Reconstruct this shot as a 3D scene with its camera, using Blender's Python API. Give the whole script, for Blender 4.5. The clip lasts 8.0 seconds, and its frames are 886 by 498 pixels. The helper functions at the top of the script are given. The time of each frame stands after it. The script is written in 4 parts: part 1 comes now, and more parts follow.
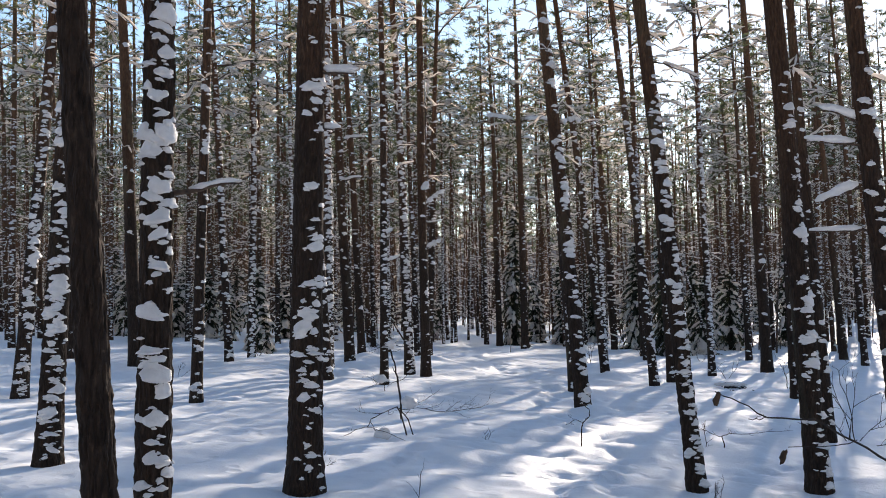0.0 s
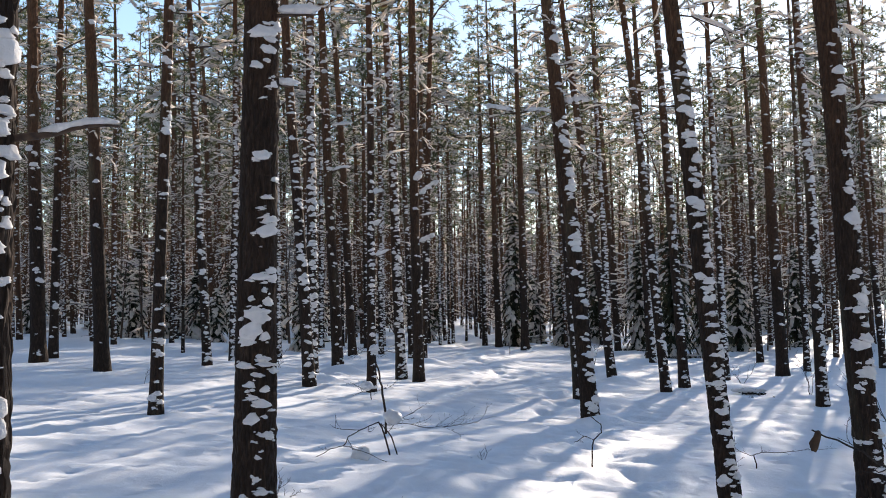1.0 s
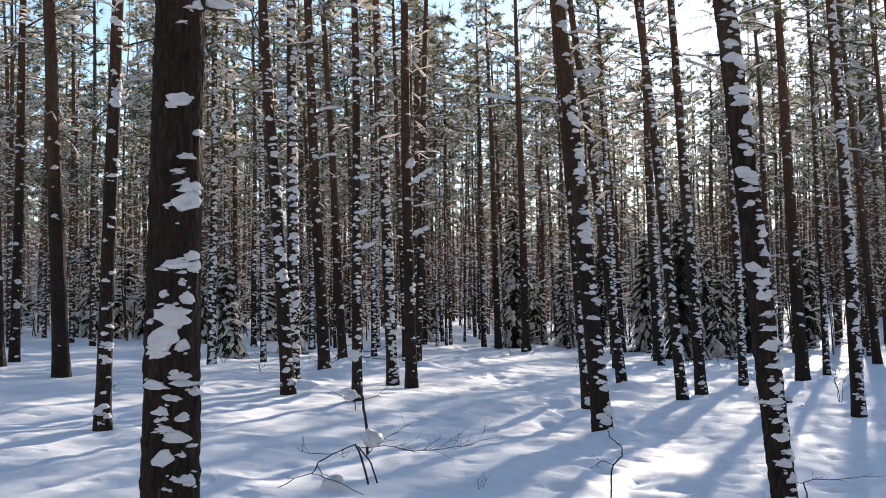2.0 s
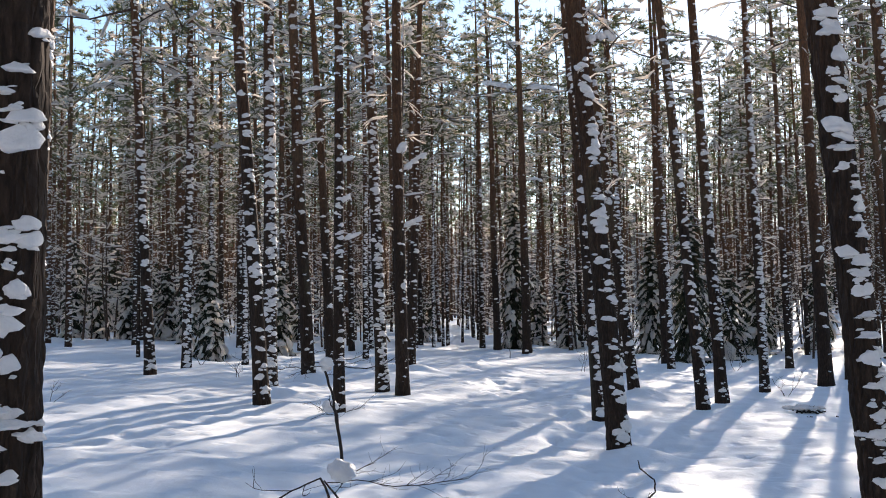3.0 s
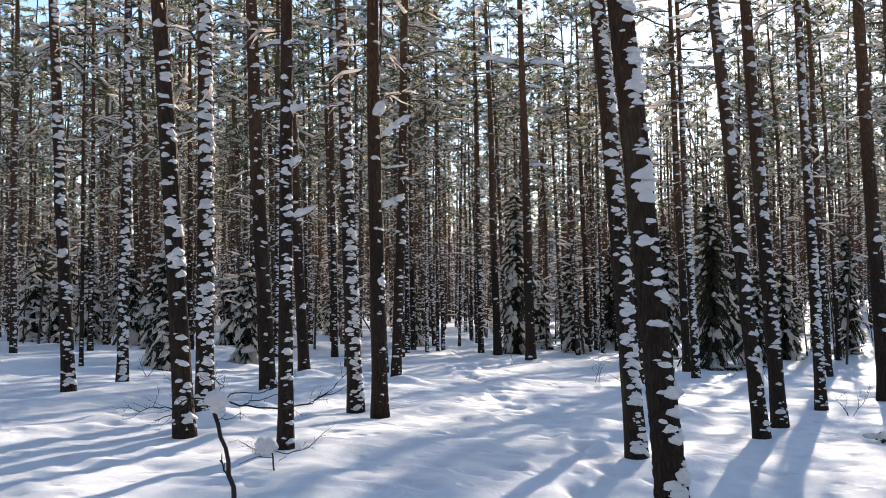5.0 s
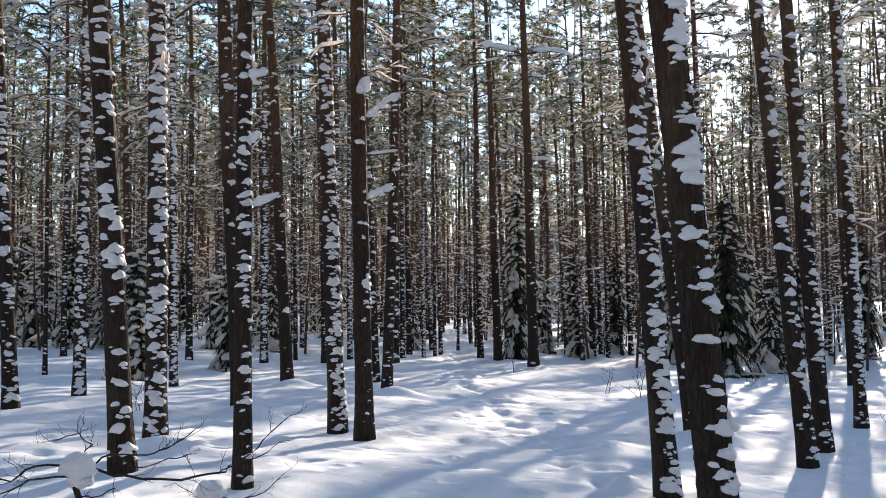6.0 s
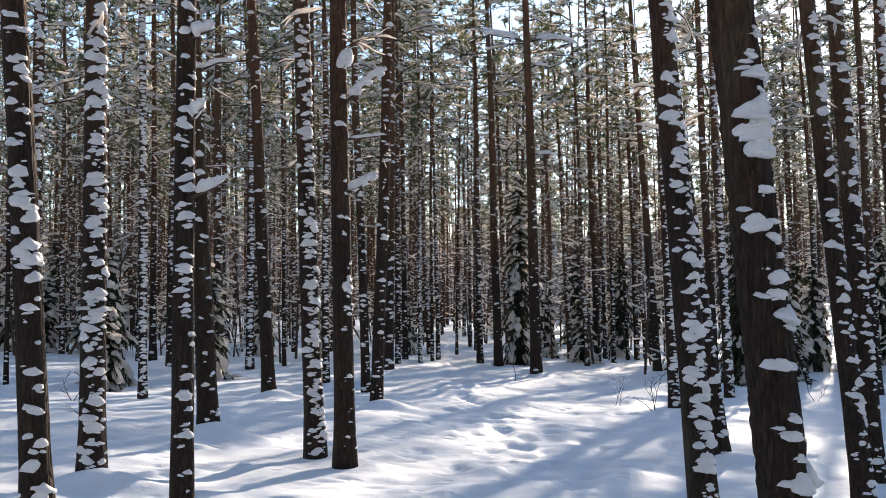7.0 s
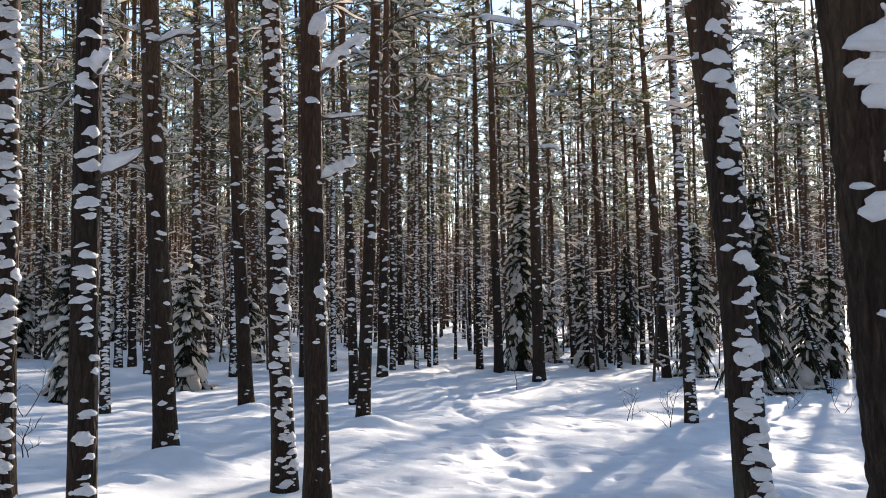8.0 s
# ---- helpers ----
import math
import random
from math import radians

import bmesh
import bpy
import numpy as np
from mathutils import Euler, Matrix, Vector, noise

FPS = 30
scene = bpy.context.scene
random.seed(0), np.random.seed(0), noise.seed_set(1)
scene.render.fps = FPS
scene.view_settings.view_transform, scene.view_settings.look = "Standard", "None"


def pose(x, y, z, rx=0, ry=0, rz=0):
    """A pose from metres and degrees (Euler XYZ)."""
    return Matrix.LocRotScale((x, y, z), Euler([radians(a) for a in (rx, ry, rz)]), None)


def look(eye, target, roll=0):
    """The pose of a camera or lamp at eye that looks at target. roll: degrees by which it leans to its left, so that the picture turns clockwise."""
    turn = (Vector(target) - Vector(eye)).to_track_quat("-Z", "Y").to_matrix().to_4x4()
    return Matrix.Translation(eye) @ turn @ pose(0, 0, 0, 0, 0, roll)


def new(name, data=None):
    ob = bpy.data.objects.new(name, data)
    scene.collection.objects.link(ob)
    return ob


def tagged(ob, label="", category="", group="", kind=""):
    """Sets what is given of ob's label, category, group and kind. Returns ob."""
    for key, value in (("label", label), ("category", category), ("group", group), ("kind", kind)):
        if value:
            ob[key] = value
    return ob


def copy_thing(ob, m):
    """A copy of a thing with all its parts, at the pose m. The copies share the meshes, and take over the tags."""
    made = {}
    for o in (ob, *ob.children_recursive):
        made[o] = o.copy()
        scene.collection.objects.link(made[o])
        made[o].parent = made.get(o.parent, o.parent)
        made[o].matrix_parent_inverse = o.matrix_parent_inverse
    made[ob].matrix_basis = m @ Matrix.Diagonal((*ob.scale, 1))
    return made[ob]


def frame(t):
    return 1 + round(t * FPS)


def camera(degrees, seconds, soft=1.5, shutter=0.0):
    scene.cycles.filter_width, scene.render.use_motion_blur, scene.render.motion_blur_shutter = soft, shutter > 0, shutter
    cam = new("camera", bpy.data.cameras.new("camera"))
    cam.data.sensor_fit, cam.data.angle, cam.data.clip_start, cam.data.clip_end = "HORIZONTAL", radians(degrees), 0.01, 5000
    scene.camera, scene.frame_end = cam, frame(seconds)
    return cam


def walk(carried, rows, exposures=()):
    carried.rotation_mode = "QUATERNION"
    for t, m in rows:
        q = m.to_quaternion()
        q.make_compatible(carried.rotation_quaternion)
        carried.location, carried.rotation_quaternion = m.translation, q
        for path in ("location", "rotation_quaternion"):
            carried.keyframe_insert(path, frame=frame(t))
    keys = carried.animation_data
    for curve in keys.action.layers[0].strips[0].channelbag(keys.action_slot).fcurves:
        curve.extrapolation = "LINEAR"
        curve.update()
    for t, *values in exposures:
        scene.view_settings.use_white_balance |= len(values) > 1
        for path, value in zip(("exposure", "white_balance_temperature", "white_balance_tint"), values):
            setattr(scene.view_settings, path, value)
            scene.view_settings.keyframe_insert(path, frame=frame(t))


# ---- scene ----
cam = camera(47.1, 8.0, soft=1.0)
METRES, EYE, TILT, LEAN, TURN = 15.0, 1.47, 3.5, 0.0, 0.0
ROWS = [
    (0.0, 0.0, 0.0, 0.0, -0.0, -0.0, -0.0),
    (0.5, 0.004, 0.0585, -0.0037, -0.02, -0.01, 0.03),
    (1.0, 0.0078, 0.1205, -0.0072, -0.04, -0.01, 0.03),
    (1.5, 0.0113, 0.1836, -0.0111, -0.06, -0.01, 0.05),
    (3.0, 0.0191, 0.3785, -0.0229, -0.16, -0.06, -0.08),
    (3.5, 0.0227, 0.4406, -0.027, -0.17, -0.06, -0.08),
    (4.0, 0.0258, 0.5031, -0.0315, -0.17, -0.04, -0.06),
    (4.5, 0.029, 0.5665, -0.0353, -0.19, -0.02, -0.04),
    (6.0, 0.0373, 0.763, -0.041, -0.22, 0.03, -0.1),
    (6.5, 0.0404, 0.8226, -0.042, -0.21, 0.05, -0.13),
    (7.0, 0.0435, 0.8811, -0.0428, -0.2, 0.06, -0.17),
    (7.5, 0.0473, 0.9399, -0.043, -0.17, 0.07, -0.18),
    (8.0, 0.051, 0.9974, -0.0437, -0.15, 0.08, -0.22),
]
walk(cam, [(t, pose(0, 0, EYE, TILT, LEAN, TURN) @ pose(METRES * x, METRES * y, METRES * z, 90 + pitch, roll, yaw)) for t, x, y, z, yaw, pitch, roll in ROWS],
     exposures=[(0.0, 0.90, 6850, 15), (3.5, 1.02, 6850, 15), (8.0, 1.10, 6950, 15)])
# ---------------------------------------------------------------- light
SUN_AZ, SUN_EL = 21.8, 18.0          # degrees right of straight ahead, degrees up
az, el = radians(SUN_AZ), radians(SUN_EL)
to_sun = Vector((math.sin(az) * math.cos(el), math.cos(az) * math.cos(el), math.sin(el)))
sun = new("sun", bpy.data.lights.new("sun", "SUN"))
sun.data.energy, sun.data.angle, sun.data.color = 5.0, radians(0.6), (1.0, 0.90, 0.77)
sun.matrix_world = look((40, 80, 40), Vector((40, 80, 40)) - to_sun)
world = bpy.data.worlds.new("sky")
scene.world = world
world.use_nodes = True
wn = world.node_tree
wn.nodes.clear()
sky = wn.nodes.new("ShaderNodeTexSky")
sky.sky_type, sky.sun_disc, sky.sun_elevation, sky.sun_rotation = "NISHITA", False, el, az
sky.air_density, sky.dust_density, sky.ozone_density = 1.0, 0.12, 2.2
sky_bg = wn.nodes.new("ShaderNodeBackground")
sky_bg.inputs["Strength"].default_value = 0.12
sky_out = wn.nodes.new("ShaderNodeOutputWorld")
wn.links.new(sky.outputs[0], sky_bg.inputs[0])
wn.links.new(sky_bg.outputs[0], sky_out.inputs[0])


# ---------------------------------------------------------------- materials
def shader(name):
    m = bpy.data.materials.new(name)
    m.use_nodes = True
    nt = m.node_tree
    return m, nt, nt.nodes["Principled BSDF"], nt.nodes["Material Output"]


def node(nt, kind, **inputs):
    n = nt.nodes.new(kind)
    for key, value in inputs.items():
        n.inputs[key.replace("_", " ")].default_value = value
    return n


def ramp(nt, source, stops):
    r = nt.nodes.new("ShaderNodeValToRGB")
    while len(r.color_ramp.elements) < len(stops):
        r.color_ramp.elements.new(0.5)
    for e, (p, c) in zip(r.color_ramp.elements, stops):
        e.position, e.color = p, (*c, 1)
    nt.links.new(source, r.inputs[0])
    return r.outputs[0]


def relief(nt, bsdf, height, strength, distance):
    b = node(nt, "ShaderNodeBump", Strength=strength, Distance=distance)
    nt.links.new(height, b.inputs["Height"])
    nt.links.new(b.outputs[0], bsdf.inputs["Normal"])


def snow_material(name, grain, lump, bump, thin=0.0, pock=0.0, pale=0.8, tone=(1, 1, 1)):
    """thin: how much light passes through small clumps; pock: dimples from fallen snow."""
    m, nt, b, out = shader(name)
    co = nt.nodes.new("ShaderNodeNewGeometry").outputs["Position"]
    big = node(nt, "ShaderNodeTexNoise", Scale=lump, Detail=5.0, Roughness=0.6)
    fine = node(nt, "ShaderNodeTexNoise", Scale=grain, Detail=3.0, Roughness=0.7)
    nt.links.new(co, big.inputs["Vector"])
    nt.links.new(co, fine.inputs["Vector"])
    nt.links.new(ramp(nt, big.outputs[0], [(0.3, tuple(pale * k for k in tone)), (0.7, tuple((pale + 0.09) * k for k in tone))]), b.inputs["Base Color"])
    add = node(nt, "ShaderNodeMath")
    add.operation = "MULTIPLY_ADD"
    add.inputs[1].default_value = 0.13
    nt.links.new(fine.outputs[0], add.inputs[0])
    nt.links.new(big.outputs[0], add.inputs[2])
    height = add.outputs[0]
    if pock:
        pits = node(nt, "ShaderNodeTexVoronoi", Scale=pock)
        nt.links.new(co, pits.inputs["Vector"])
        deep = ramp(nt, pits.outputs["Distance"], [(0.08, (0, 0, 0)), (0.27, (1, 1, 1))])
        dig = node(nt, "ShaderNodeMath")
        dig.operation = "MULTIPLY_ADD"
        dig.inputs[1].default_value = 0.7
        nt.links.new(deep, dig.inputs[0])
        nt.links.new(height, dig.inputs[2])
        height = dig.outputs[0]
    relief(nt, b, height, bump, 0.05)
    b.inputs["Roughness"].default_value = 0.65
    b.inputs["Specular IOR Level"].default_value = 0.25
    if thin:
        tr = nt.nodes.new("ShaderNodeBsdfTranslucent")
        tr.inputs[0].default_value = (0.94, 0.86, 0.78, 1)
        mix = nt.nodes.new("ShaderNodeMixShader")
        mix.inputs[0].default_value = thin
        nt.links.new(b.outputs[0], mix.inputs[1])
        nt.links.new(tr.outputs[0], mix.inputs[2])
        nt.links.new(mix.outputs[0], out.inputs[0])
    return m


SNOW_GROUND = snow_material("snow_ground", 60.0, 3.0, 0.38, pock=3.0, pale=0.82, tone=(0.945, 0.985, 1.02))
SNOW = snow_material("snow_clump", 90.0, 14.0, 0.5, pale=0.70, tone=(1.03, 0.99, 0.955))
SNOW_TWIG = snow_material("snow_on_twigs", 90.0, 14.0, 0.3, 0.58, pale=0.82, tone=(1.03, 0.98, 0.92))


def bark_material(name, lo, hi):
    """Scots pine: grey-brown plates low on the trunk, thin orange bark above."""
    m, nt, b, _ = shader(name)
    tc = nt.nodes.new("ShaderNodeTexCoord")
    info = nt.nodes.new("ShaderNodeObjectInfo")
    shift = node(nt, "ShaderNodeVectorMath")
    shift.operation = "MULTIPLY_ADD"
    shift.inputs[1].default_value = (1, 1, 0.22)
    spread = node(nt, "ShaderNodeCombineXYZ")
    for k in range(3):
        nt.links.new(info.outputs["Random"], spread.inputs[k])
    nt.links.new(tc.outputs["Object"], shift.inputs[0])
    nt.links.new(spread.outputs[0], shift.inputs[2])
    plates = node(nt, "ShaderNodeTexVoronoi", Scale=26.0)
    plates.feature = "DISTANCE_TO_EDGE"
    fine = node(nt, "ShaderNodeTexNoise", Scale=45.0, Detail=5.0, Roughness=0.65)
    patch = node(nt, "ShaderNodeTexNoise", Scale=2.5, Detail=3.0)
    for n in (plates, fine, patch):
        nt.links.new(shift.outputs[0], n.inputs["Vector"])
    low = ramp(nt, fine.outputs[0], [(0.3, (0.018, 0.0115, 0.008)), (0.55, (0.038, 0.024, 0.0165)), (0.8, (0.095, 0.060, 0.040))])
    high = ramp(nt, fine.outputs[0], [(0.3, (0.07, 0.036, 0.020)), (0.6, (0.18, 0.086, 0.044)), (0.8, (0.32, 0.165, 0.08))])
    z = nt.nodes.new("ShaderNodeSeparateXYZ")
    nt.links.new(tc.outputs["Object"], z.inputs[0])
    wob = node(nt, "ShaderNodeMath")
    wob.operation = "MULTIPLY_ADD"
    wob.inputs[1].default_value = 5.0
    nt.links.new(patch.outputs[0], wob.inputs[0])
    nt.links.new(z.outputs[2], wob.inputs[2])
    rng = node(nt, "ShaderNodeMapRange")
    rng.inputs["From Min"].default_value, rng.inputs["From Max"].default_value = lo, hi
    nt.links.new(wob.outputs[0], rng.inputs["Value"])
    mix = node(nt, "ShaderNodeMix")
    mix.data_type = "RGBA"
    nt.links.new(rng.outputs[0], mix.inputs["Factor"])
    nt.links.new(low, mix.inputs[6])
    nt.links.new(high, mix.inputs[7])
    lichen = node(nt, "ShaderNodeMix")
    lichen.data_type = "RGBA"
    lichen.inputs[7].default_value = (0.11, 0.105, 0.065, 1)
    nt.links.new(ramp(nt, patch.outputs[0], [(0.55, (0, 0, 0)), (0.75, (0.5, 0.5, 0.5))]), lichen.inputs["Factor"])
    nt.links.new(mix.outputs[2], lichen.inputs[6])
    nt.links.new(lichen.outputs[2], b.inputs["Base Color"])
    add = node(nt, "ShaderNodeMath")
    add.operation = "MULTIPLY_ADD"
    add.inputs[1].default_value = 0.35
    nt.links.new(fine.outputs[0], add.inputs[0])
    nt.links.new(ramp(nt, plates.outputs[0], [(0.0, (0, 0, 0)), (0.22, (1, 1, 1))]), add.inputs[2])
    relief(nt, b, add.outputs[0], 0.9, 0.018)
    b.inputs["Roughness"].default_value = 0.9
    b.inputs["Specular IOR Level"].default_value = 0.2
    return m


BARK = bark_material("pine_bark", 5.0, 10.5)
# Background pines turn orange lower down: haze over distant trunks, put into the colour.
HAZED_BARK = bark_material("hazed_pine_bark", 1.0, 9.0)


def twig_material(name, dark, light):
    m, nt, b, _ = shader(name)
    tc = nt.nodes.new("ShaderNodeTexCoord")
    n = node(nt, "ShaderNodeTexNoise", Scale=30.0, Detail=4.0)
    nt.links.new(tc.outputs["Object"], n.inputs["Vector"])
    nt.links.new(ramp(nt, n.outputs[0], [(0.3, dark), (0.7, light)]), b.inputs["Base Color"])
    b.inputs["Roughness"].default_value = 0.9
    return m


TWIG = twig_material("pine_twig", (0.032, 0.020, 0.014), (0.11, 0.066, 0.042))
SHRUB_TWIG = twig_material("shrub_twig", (0.011, 0.008, 0.006), (0.042, 0.027, 0.019))

DEAD_LEAF = twig_material("dead_leaf", (0.03, 0.018, 0.011), (0.09, 0.048, 0.024))


def needle_material(name, dark, light):
    """Needles: green, letting some light through."""
    m, nt, b, out = shader(name)
    g = nt.nodes.new("ShaderNodeNewGeometry")
    col = ramp(nt, g.outputs["Random Per Island"], [(0.0, dark), (1.0, light)])
    nt.links.new(col, b.inputs["Base Color"])
    b.inputs["Roughness"].default_value = 0.6
    tr = nt.nodes.new("ShaderNodeBsdfTranslucent")
    nt.links.new(col, tr.inputs[0])
    mix = nt.nodes.new("ShaderNodeMixShader")
    mix.inputs[0].default_value = 0.5
    nt.links.new(b.outputs[0], mix.inputs[1])
    nt.links.new(tr.outputs[0], mix.inputs[2])
    nt.links.new(mix.outputs[0], out.inputs[0])
    return m


NEEDLE = needle_material("pine_needles", (0.06, 0.072, 0.036), (0.21, 0.22, 0.105))
SPRUCE_NEEDLE = needle_material("spruce_needles", (0.022, 0.027, 0.015), (0.055, 0.06, 0.028))


# ---------------------------------------------------------------- mesh helpers
class Buf:
    """Vertices and faces that grow into one mesh."""

    def __init__(self):
        self.v, self.f = [], []

    def tube(self, pts, radii, sides, cap=True, wob=0.0, rng=random):
        base = len(self.v)
        n = len(pts)
        for i, p in enumerate(pts):
            d = (pts[min(i + 1, n - 1)] - pts[max(i - 1, 0)])
            d = d.normalized() if d.length > 1e-9 else Vector((0, 0, 1))
            ref = Vector((1, 0, 0)) if abs(d.z) > 0.7 else Vector((0, 0, 1))
            a = d.cross(ref).normalized()
            b = d.cross(a)
            for k in range(sides):
                w = 2 * math.pi * k / sides
                r = radii[i] * (1 + (rng.uniform(-wob, wob) if wob else 0))
                self.v.append(p + (a * math.cos(w) + b * math.sin(w)) * r)
        for i in range(n - 1):
            for k in range(sides):
                k2 = (k + 1) % sides
                a0, a1 = base + i * sides + k, base + i * sides + k2
                self.f.append((a0, a0 + sides, a1 + sides, a1))
        if cap:
            self.f.append(tuple(base + k for k in range(sides)))
            self.f.append(tuple(base + (n - 1) * sides + k for k in reversed(range(sides))))

    def blob(self, c, sx, sy, sz, rng, turn=0.0, rough=0.22):
        """A lumpy rounded clump of 20 faces."""
        base = len(self.v)
        ct, st = math.cos(turn), math.sin(turn)
        for x, y, z in ICO_V:
            k = 1 + rng.uniform(-rough, rough)
            x, y, z = x * sx * k, y * sy * k, z * sz * k
            self.v.append(Vector((c.x + x * ct - y * st, c.y + x * st + y * ct, c.z + z)))
        for a, b, d in ICO_F:
            self.f.append((base + a, base + b, base + d))

    def lump(self, c, u, v, n, su, sv, sn, rng, rough=0.16, ball=1):
        """A rounded lump with its own axes; ball: how finely it is cut."""
        base = len(self.v)
        o = Vector((rng.uniform(0, 90), rng.uniform(0, 90), 0))
        for p in BALLS[ball][0]:
            k = 1 + rough * 2.2 * noise.noise(p * 1.9 + o)
            y = p.y if p.y > 0 else p.y * 0.7
            self.v.append(c + u * (p.x * su * k) + v * (y * sv * k) + n * (p.z * sn * k))
        self.f += [(base + a, base + b, base + d) for a, b, d in BALLS[ball][1]]

    def nub(self, c, sx, sy, sz, rng):
        """A small clump of 8 faces."""
        base = len(self.v)
        for d in ((1, 0, 0), (0, 1, 0), (-1, 0, 0), (0, -1, 0), (0, 0, 1), (0, 0, -1)):
            k = rng.uniform(0.75, 1.3)
            self.v.append(Vector((c.x + d[0] * sx * k, c.y + d[1] * sy * k, c.z + d[2] * sz * k)))
        for k in range(4):
            self.f.append((base + k, base + (k + 1) % 4, base + 4))
            self.f.append((base + (k + 1) % 4, base + k, base + 5))

    def tuft(self, c, out, length, count, rng, width=0.085):
        """A brush of needles: slim blades that spread from c."""
        for _ in range(count):
            d = Vector((rng.gauss(0, 0.6), rng.gauss(0, 0.6), rng.gauss(0.12, 0.5))) + out * 0.7
            d.normalize()
            s = d.cross(Vector((rng.uniform(-1, 1), rng.uniform(-1, 1), rng.uniform(-1, 1))))
            if s.length < 1e-3:
                continue
            s = s.normalized() * length * width
            base = len(self.v)
            self.v += [c + s, c + d * length * rng.uniform(0.7, 1.2), c - s]
            self.f.append((base, base + 1, base + 2))

    def mesh(self, name, material, smooth=True):
        me = bpy.data.meshes.new(name)
        me.from_pydata([tuple(p) for p in self.v], [], self.f)
        me.materials.append(material)
        me.polygons.foreach_set("use_smooth", [smooth] * len(me.polygons))
        me.update()
        return me


PHI = (1 + 5 ** 0.5) / 2
ICO_V = [Vector(p).normalized() for p in ((-1, PHI, 0), (1, PHI, 0), (-1, -PHI, 0), (1, -PHI, 0), (0, -1, PHI), (0, 1, PHI),
                                          (0, -1, -PHI), (0, 1, -PHI), (PHI, 0, -1), (PHI, 0, 1), (-PHI, 0, -1), (-PHI, 0, 1))]
ICO_F = [(0, 11, 5), (0, 5, 1), (0, 1, 7), (0, 7, 10), (0, 10, 11), (1, 5, 9), (5, 11, 4), (11, 10, 2), (10, 7, 6), (7, 1, 8),
         (3, 9, 4), (3, 4, 2), (3, 2, 6), (3, 6, 8), (3, 8, 9), (4, 9, 5), (2, 4, 11), (6, 2, 10), (8, 6, 7), (9, 8, 1)]


def finer(vs, fs):
    """Each face of a ball into four."""
    vs, mids, out = list(vs), {}, []

    def mid(a, b):
        key = (min(a, b), max(a, b))
        if key not in mids:
            mids[key] = len(vs)
            vs.append((vs[a] + vs[b]).normalized())
        return mids[key]

    for a, b, c in fs:
        d, e, f = mid(a, b), mid(b, c), mid(c, a)
        out += [(a, d, f), (d, b, e), (f, e, c), (d, e, f)]
    return vs, out


BALLS = [(ICO_V, ICO_F), finer(ICO_V, ICO_F), finer(*finer(ICO_V, ICO_F))]


def part(name, buf, material, parent, label="", smooth=True, kind=""):
    ob = new(name, buf.mesh(name, material, smooth))
    ob.parent = parent
    return tagged(ob, label, kind=kind)


def step(a, b, x):
    t = min(1.0, max(0.0, (x - a) / (b - a)))
    return t * t * (3 - 2 * t)


# ---------------------------------------------------------------- ground
def lie(x, y):
    """The broad shape of the snow-covered ground."""
    z = -0.2 + 0.2 * step(10, 25, y) - 0.54 * math.tanh(x / 12)
    z -= 0.15 * step(26, 34, y) * (1 - step(-4, 2, x))
    z += 2.6 * step(9, 34, x - 0.05 * y) * step(30, 75, y)
    z += 0.5 * step(60, 110, y)
    z -= 0.3 * math.exp(-((x - 5) ** 2 + (y - 10) ** 2) / 12.25)
    z -= 0.15 * math.exp(-((x + 1) ** 2 + (y - 25.5) ** 2) / 9)
    z -= 0.19 * math.exp(-((x - 2.6) ** 2 + (y - 18.5) ** 2) / 3.5)
    return z


def ground(x, y):
    z = lie(x, y)
    p = Vector((x * 0.35, y * 0.3, 1.7))
    z += 0.07 * noise.noise(p) + 0.04 * noise.noise(p * 2.7) + 0.022 * noise.noise(p * 6.1) + 0.009 * noise.noise(p * 12.7)
    return z


